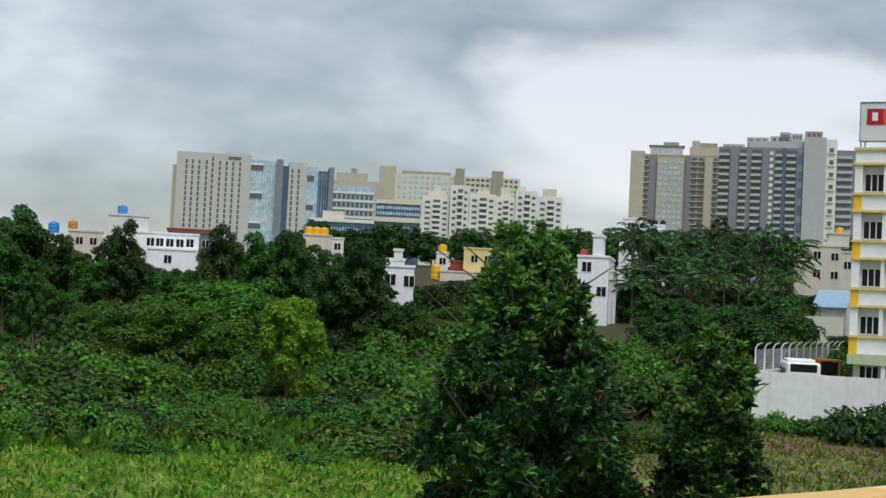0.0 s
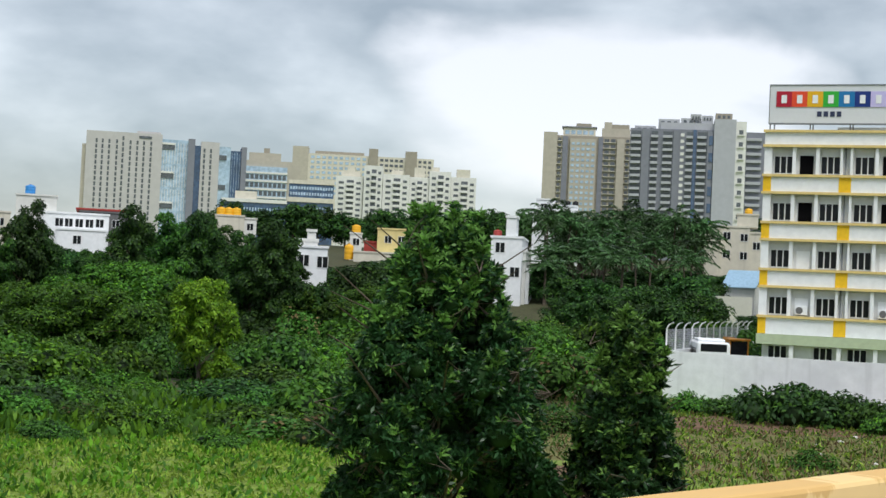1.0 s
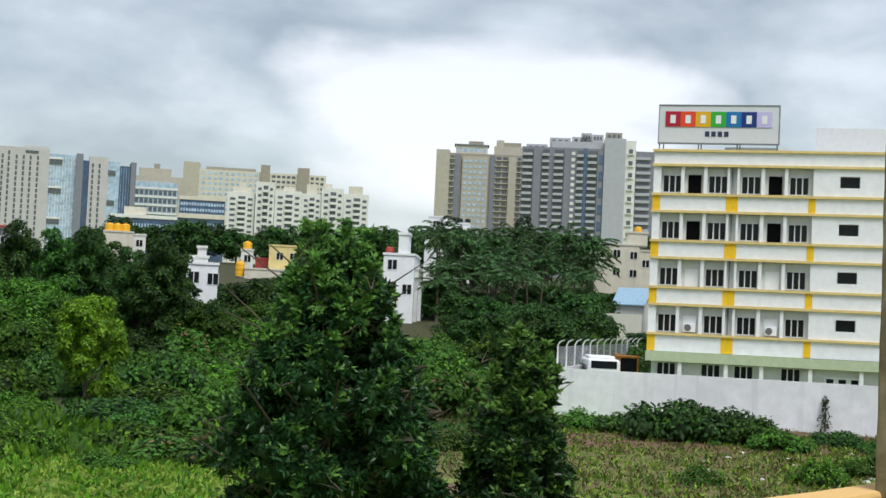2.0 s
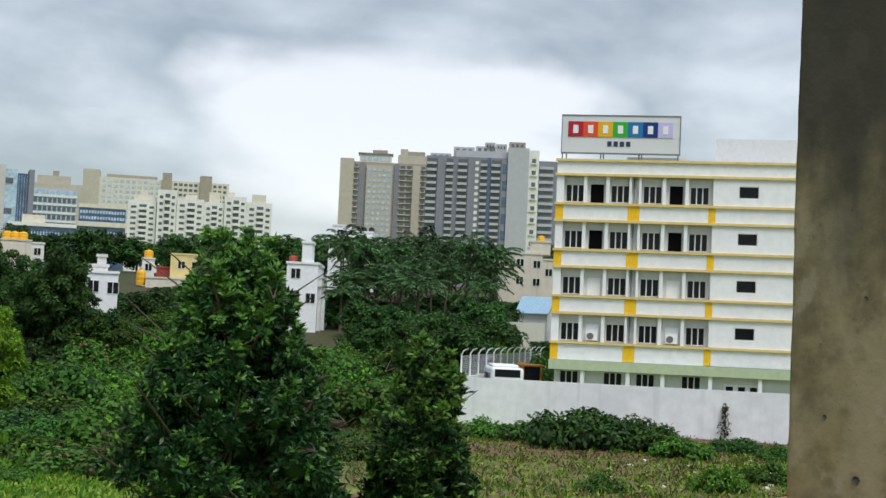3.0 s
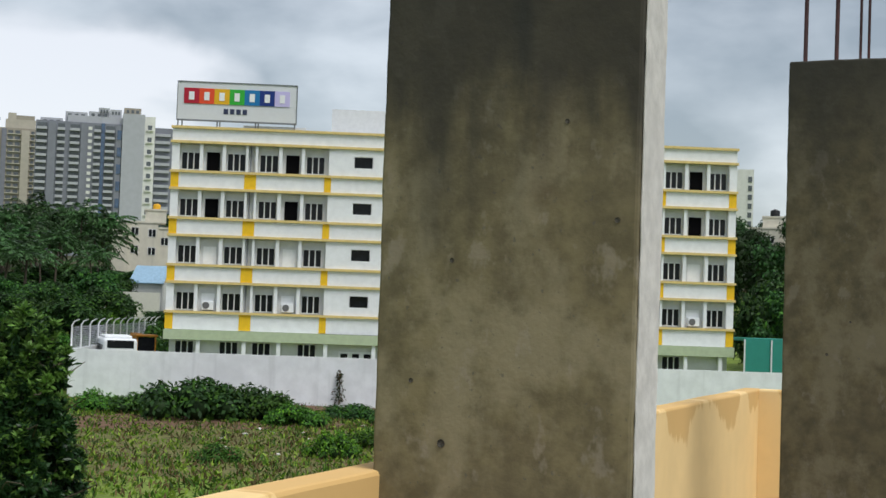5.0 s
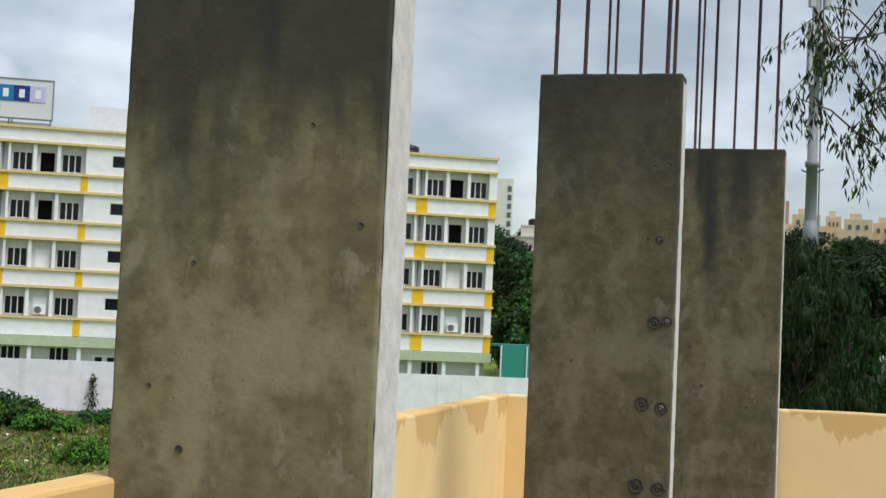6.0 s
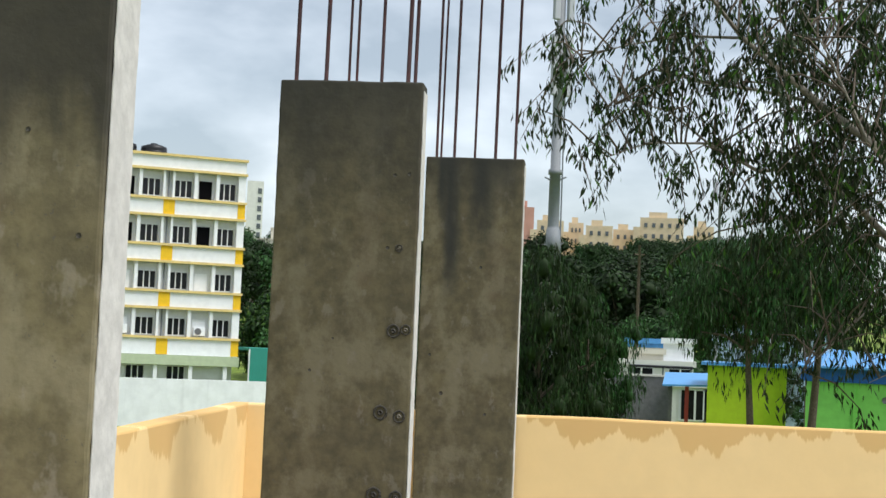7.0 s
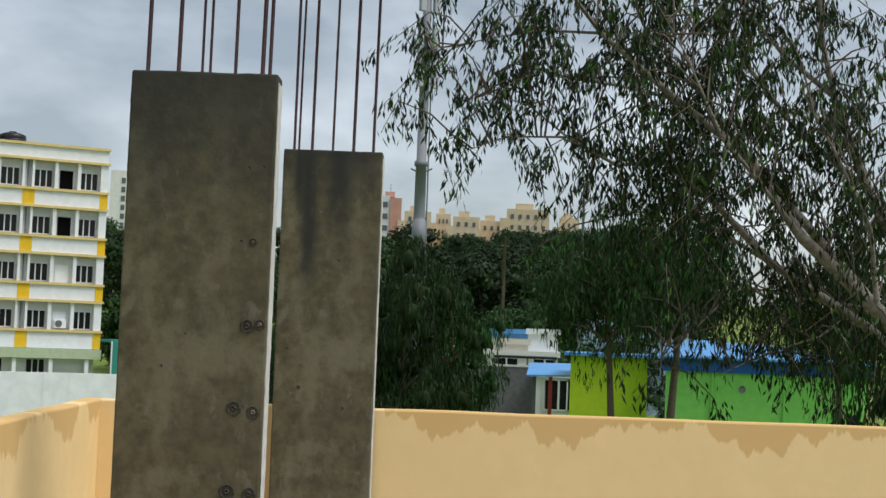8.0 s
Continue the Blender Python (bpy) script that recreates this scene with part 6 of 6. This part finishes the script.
# the two near trees with leaf rosettes
def rosette_tree(name, seed, h, spread, n_limbs, n_ros, n_lead, label, start=0.12):
    rng = rng_of(seed)
    lines, tips = limbs(rng, h, h * 0.018, n_limbs, spread, start, 0.0, 0.75)
    root = new(name)
    add("trunk", tube_mesh("trunk", lines, M["bark"], 8), root)
    tips = np.array([tuple(t) for t in tips])
    # boughs: lumps of rosettes round the limb tips, smaller towards the top
    lumps = []
    for t in tips:
        for j in range(3):
            o = rng.normal(size=3) * np.array((0.24, 0.24, 0.2)) * spread
            q = np.array(t) + o
            f = min(1.0, max(0.0, q[2] / h))
            lim = spread * (1.0 - 0.98 * max(0.0, f - 0.08) ** 1.08)
            g = math.hypot(q[0], q[1])
            lim *= 1.0 + 0.42 * noise.noise(Vector((q[0] / max(g, 0.01) * 1.3 + seed, q[1] / max(g, 0.01) * 1.3, q[2] * 0.45)))
            if g > lim:
                q[:2] *= lim / g
            lumps.append((q[0], q[1], min(max(q[2], 0.9), h * 0.94), spread * rng.uniform(0.09, 0.2) * (1.2 - 0.66 * f)))
    top = np.array(lines[0][-1][0])
    for j in range(9):
        f = j / 8
        q = top * (0.62 + 0.40 * f) + rng.normal(size=3) * np.array((0.12, 0.12, 0.04)) * spread * (1 - 0.7 * f)
        lumps.append((q[0], q[1], q[2], spread * (0.13 - 0.07 * f)))
    tot = sum(c[3] ** 2 for c in lumps)
    c, _, out = crown_points(rng, lumps, n_ros / tot, 1.0, 0.72)
    # upright leading shoots that break the outline, a spire of rosettes each
    lead_c, shoots = [], []
    for j in rng.choice(len(lumps), min(len(lumps), n_lead), replace=False):
        x, y, z, q = lumps[j]
        a = rng.uniform(0, 6.28)
        foot = np.array((x + math.cos(a) * q * 0.6, y + math.sin(a) * q * 0.6, z + q * 0.5))
        rise = rng.uniform(0.45, 0.85) * (1.15 - 0.5 * z / h)
        tilt = np.array((math.cos(a) * 0.25, math.sin(a) * 0.25, 1.0))
        shoots.append([(tuple(foot - tilt * 0.2), 0.014), (tuple(foot + tilt * rise * 0.5), 0.010), (tuple(foot + tilt * rise), 0.004)])
        for u in np.linspace(0.0, 1.0, 9):
            for w in range(3):
                lead_c.append(foot + tilt * rise * u + rng.normal(size=3) * 0.085 * (1.25 - u))
    lead_c = np.array(lead_c)
    c = np.concatenate([c, lead_c])
    out = np.concatenate([out, np.tile((0, 0, 1.0), (len(lead_c), 1)) + 0.5 * rng.normal(size=(len(lead_c), 3))])
    n = len(c)
    out = out + np.array((0, 0, 0.45)) + 0.25 * rng.normal(size=(n, 3))
    per = 9
    base = np.repeat(c, per, 0) + 0.02 * rng.normal(size=(n * per, 3))
    d = ball(rng, n * per)
    axis = np.repeat(out, per, 0)
    axis = axis / np.linalg.norm(axis, axis=1, keepdims=True)
    d = d - (d * axis).sum(1, keepdims=True) * axis
    way = d / np.maximum(np.linalg.norm(d, axis=1, keepdims=True), 0.2) + axis * rng.uniform(0.2, 1.0, (n * per, 1))
    # paler leaves crowd the top: fresh growth, plus top light put into colour
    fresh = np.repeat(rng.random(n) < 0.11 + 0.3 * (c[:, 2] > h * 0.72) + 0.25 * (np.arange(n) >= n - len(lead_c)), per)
    add("crown", foliage("crown", base, way, 0.175, 0.062, M["leaf_mango"], rng, 0.06, M["leaf_new_lit"], fresh, None, [(x, y, z, q * 0.7) for x, y, z, q in lumps]), root)
    # green twigs that carry the outer rosettes
    tw = shoots
    for i in range(0, n, 16):
        j = int(np.argmin(((tips - c[i]) ** 2).sum(1)))
        tw.append([(tuple(tips[j]), 0.014), (tuple((tips[j] + c[i]) / 2 + 0.05 * rng.normal(size=3)), 0.009), (tuple(c[i]), 0.005)])
    add("twig_mass", tube_mesh("twig_mass", tw, M["bark"], 4), root)["kind"] = "stuff"
    return tagged(root, label, "tree")


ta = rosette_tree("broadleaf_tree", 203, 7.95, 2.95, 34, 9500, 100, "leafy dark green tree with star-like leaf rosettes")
p = bearing(-11.4, 30.5)
ta.matrix_basis = Matrix.Translation((p.x, p.y, height(p.x, p.y) - 0.15))
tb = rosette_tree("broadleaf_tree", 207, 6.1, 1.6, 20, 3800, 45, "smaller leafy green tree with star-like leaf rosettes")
p = bearing(-3.9, 31.0)
tb.matrix_basis = Matrix.Translation((p.x, p.y, height(p.x, p.y) - 0.15))


# the near gum tree with hanging leaves: limbs sweep up and across from its trunk
def gum(seed):
    rng = rng_of(seed)
    root = new("eucalyptus_tree")
    root.matrix_basis = facing(35.9, 16.0, 0.0)
    L = [
        [((7.6, 0.6, -0.1), 0.30), ((7.0, 0.5, 3.2), 0.26), ((5.9, 0.3, 5.4), 0.20), ((4.6, 0.1, 6.8), 0.14), ((3.75, 0.0, 7.54), 0.11), ((3.07, -0.1, 8.42), 0.085), ((2.33, -0.2, 8.94), 0.065), ((1.52, -0.2, 9.61), 0.045), ((1.2, -0.3, 9.97), 0.035), ((0.6, -0.3, 10.5), 0.015)],
        [((4.6, 0.1, 6.8), 0.12), ((3.9, 0.4, 7.7), 0.09), ((3.12, 0.4, 8.55), 0.07), ((2.68, 0.4, 9.14), 0.055), ((2.22, 0.4, 9.49), 0.045), ((1.99, 0.4, 9.97), 0.03), ((1.7, 0.4, 10.7), 0.012)],
        [((5.9, 0.3, 5.4), 0.13), ((4.7, 0.7, 6.6), 0.10), ((3.6, 0.8, 7.3), 0.08), ((2.9, 0.6, 7.95), 0.06), ((2.5, 0.5, 8.27), 0.05), ((2.28, 0.5, 8.36), 0.045), ((1.8, 0.4, 8.28), 0.035), ((1.25, 0.4, 8.57), 0.025), ((0.59, 0.3, 8.54), 0.015), ((0.1, 0.3, 8.35), 0.007)],
        [((5.9, 0.3, 5.4), 0.15), ((5.1, 0.5, 7.2), 0.12), ((4.63, 0.6, 8.12), 0.10), ((4.45, 0.6, 8.54), 0.085), ((4.2, 0.5, 9.14), 0.065), ((4.06, 0.5, 9.68), 0.05), ((3.9, 0.4, 10.8), 0.03)],
        [((4.63, 0.6, 8.12), 0.07), ((3.9, 0.9, 8.8), 0.055), ((3.4, 1.1, 9.5), 0.045), ((2.9, 1.1, 10.4), 0.03), ((2.6, 1.1, 11.2), 0.012)],
        [((3.6, 0.8, 7.3), 0.05), ((2.84, 0.9, 7.75), 0.035), ((2.36, 1.0, 7.85), 0.025), ((1.76, 1.0, 7.8), 0.012)],
        [((5.9, 0.3, 5.4), 0.07), ((5.3, 0.7, 6.4), 0.06), ((4.66, 1.0, 6.85), 0.045), ((3.95, 1.2, 6.95), 0.03), ((3.4, 1.3, 7.05), 0.012)],
        [((1.52, -0.2, 9.61), 0.03), ((0.9, 0.2, 9.7), 0.024), ((0.3, 0.3, 9.6), 0.016), ((0.0, 0.3, 9.5), 0.010), ((-0.3, 0.3, 9.35), 0.005)],
        [((1.25, 0.4, 8.57), 0.022), ((0.8, 0.3, 8.9), 0.016), ((0.35, 0.3, 9.0), 0.010), ((0.1, 0.3, 8.9), 0.005)],
        [((2.33, -0.2, 8.94), 0.04), ((1.7, 0.0, 9.1), 0.03), ((1.1, 0.2, 9.2), 0.02), ((0.6, 0.3, 9.4), 0.010)],
        [((4.2, 0.5, 9.14), 0.06), ((3.7, 0.7, 9.6), 0.045), ((3.2, 0.8, 10.2), 0.03), ((2.9, 0.8, 11.0), 0.012)],
        [((5.1, 0.5, 7.2), 0.09), ((5.3, 0.6, 9.0), 0.07), ((5.0, 0.6, 11.0), 0.04)],
        [((3.75, 0.0, 7.54), 0.05), ((3.3, -0.5, 7.9), 0.04), ((2.7, -0.8, 8.5), 0.03), ((2.3, -0.9, 9.3), 0.018), ((2.0, -0.9, 9.8), 0.008)],
        [((4.66, 1.0, 6.85), 0.03), ((4.2, 0.9, 6.5), 0.022), ((3.6, 0.8, 6.3), 0.015), ((3.1, 0.8, 6.05), 0.006)],
        [((3.6, 0.8, 7.3), 0.03), ((3.0, 0.6, 6.8), 0.02), ((2.6, 0.5, 6.4), 0.014), ((2.3, 0.5, 6.1), 0.006)],
        [((4.6, 0.1, 6.8), 0.06), ((4.3, -0.6, 7.6), 0.045), ((3.9, -0.8, 8.3), 0.03), ((3.5, -0.8, 9.0), 0.015)],
    ]
    L = [[(p, r * 0.58) for p, r in line] for line in L]
    add("trunk", tube_mesh("trunk", L, M["pale_bark"], 9), root)
    tw, b, w = [], [], []
    for li, line in enumerate(L):
        pts = [Vector(p) for p, _ in line]
        for i in range(1, len(pts) - 1):
            for q in range(5 if pts[i].z < 6.82 and li else 10 if pts[i].x > 1.9 else (7 if pts[i].x > 0.5 else 5)):
                if i < 3 and li == 0 and q > 5:
                    continue
                s = pts[i].lerp(pts[i + 1], rng.random())
                e = s + Vector((rng.normal() * 0.45 - 0.02, rng.normal() * 0.7, rng.normal() * 0.4 + 0.22))
                f = e + Vector((rng.normal() * 0.3, rng.normal() * 0.3, -rng.uniform(0.2, 0.75)))
                tw.append([(s, 0.012), (s.lerp(e, 0.55) + Vector((0, 0, 0.1)), 0.009), (e, 0.006), (f, 0.003)])
                for k in range(56):
                    u = rng.random()
                    p = s.lerp(e, 0.5 + 0.5 * u) if k % 3 == 0 else e.lerp(f, u)
                    b.append(tuple(p + Vector(rng.normal(size=3) * 0.05)))
                    w.append((rng.normal() * 0.35, rng.normal() * 0.35, -1.0))
    add("twig_mass", tube_mesh("twig_mass", tw, M["bark"], 4), root)["kind"] = "stuff"
    add("crown", foliage("crown", b, w, 0.122, 0.027, M["leaf_euc"], rng, 0.0, M["leaf_scrub"], 0.12), root)
    return tagged(root, "near eucalyptus tree with pale limbs and hanging leaves", "tree")


gum(301)
droopy = tree("drooping_tree", 311, 8.6, 2.3, 20, 15000, 0.17, M["leaf_euc"], M["leaf_dark"], 0.5, M["bark"], "dark drooping tree behind the parapet", droop=0.9, start=0.15, crown_r=0.26, up=0.5, lw=0.3, core=0.4)
plant_copies(droopy, [(34.4, 36, 0.68, 1.0), (36.2, 38, 0.6, 0.9), (32.6, 40, 0.8, 0.9), (54.6, 27, 0.8, 1.1), (30.2, 45, 0.8, 0.85)], "drooping trees behind the parapet")
high = tree("drooping_tree", 317, 9.6, 2.4, 15, 10500, 0.15, M["leaf_euc"], M["leaf_dark"], 0.35, M["bark"], "tall dark drooping tree with a bare lower stem", droop=0.9, start=0.74, crown_r=0.26, up=0.25, lw=0.3, core=0.0)
plant_copies(high, [(42.3, 33, 0.7, 1.0), (44.8, 34, 0.8, 1.06), (50.8, 30, 0.6, 0.95)], "drooping trees behind the parapet")


# grass on the field, dry grass and rubble on the open ground
def grass(name, az0, az1, d0, d1, n, ln, wd, mt, mt2, share, label, seed):
    rng = rng_of(seed)
    k = n // 6
    az = rng.uniform(az0, az1, k)
    d = np.sqrt(rng.uniform(d0 ** 2, d1 ** 2, k))
    x, y = d * np.sin(np.radians(az)), d * np.cos(np.radians(az))
    z = np.array([height(a, b) for a, b in zip(x, y)])
    c = np.repeat(np.stack([x, y, z], 1), 6, 0) + rng.normal(size=(k * 6, 3)) * np.array((0.18, 0.18, 0.0))
    w = rng.normal(size=(k * 6, 3)) * 0.8 + np.array((0, 0, 0.8))
    tagged(add(name, foliage(name, c, w, ln, wd, mt, rng, 0.1, mt2, share)), label, "grass", kind="stuff")


grass("grass", -34, -10, 38, 66, 26000, 0.26, 0.07, M["grass"], M["leaf_bright"], 0.3, "bright fresh meadow grass", 401)
grass("dry_grass", -12, 18, 44, 97, 34000, 0.34, 0.07, M["leaf_dry"], M["leaf_scrub"], 0.5, "mixed dry and green rough grass", 402)
grass("field_weeds", -34, -10, 40, 66, 7000, 0.34, 0.14, M["leaf_bright"], M["leaf_scrub"], 0.35, "leafy low weeds in the meadow", 405)
grass("fresh_tufts", -2, 15, 48, 92, 11000, 0.3, 0.1, M["grass"], M["leaf_bright"], 0.4, "fresh green tufts on the rough ground", 406)
grass("weeds", -34, -8, 58, 78, 9000, 0.75, 0.26, M["leaf_bright"], M["leaf_scrub"], 0.5, "leafy weeds at the edge of the scrub", 403)
grass("undergrowth", -34, -4.5, 68, 152, 32000, 0.45, 0.2, M["leaf_scrub"], M["leaf_dark"], 0.45, "low leafy undergrowth between the bushes", 404)
rg = rng_of(55)
STONE = []
for i in range(3):
    bm = bmesh.new()
    bmesh.ops.create_icosphere(bm, subdivisions=1, radius=0.22)
    for v in bm.verts:
        v.co = Vector((v.co.x * 1.3, v.co.y, v.co.z * 0.6)) + 0.05 * noise.noise_vector(v.co * 7 + Vector((i * 3, 0, 0)))
    me = bpy.data.meshes.new("stone")
    bm.to_mesh(me)
    bm.free()
    me.materials.append(M["concrete_pale"])
    STONE.append(me)
for i in range(24):
    az, d = rg.normal(7.0, 2.2), rg.normal(70, 4)
    p = bearing(az, d)
    p.z = height(p.x, p.y) + 0.08
    s = rg.uniform(0.3, 0.85)
    put("stone", STONE[i % 3], p, s, s, rg.uniform(0, 6), "pale rubble stone lying on rough ground", "stone", "rubble on the open ground")
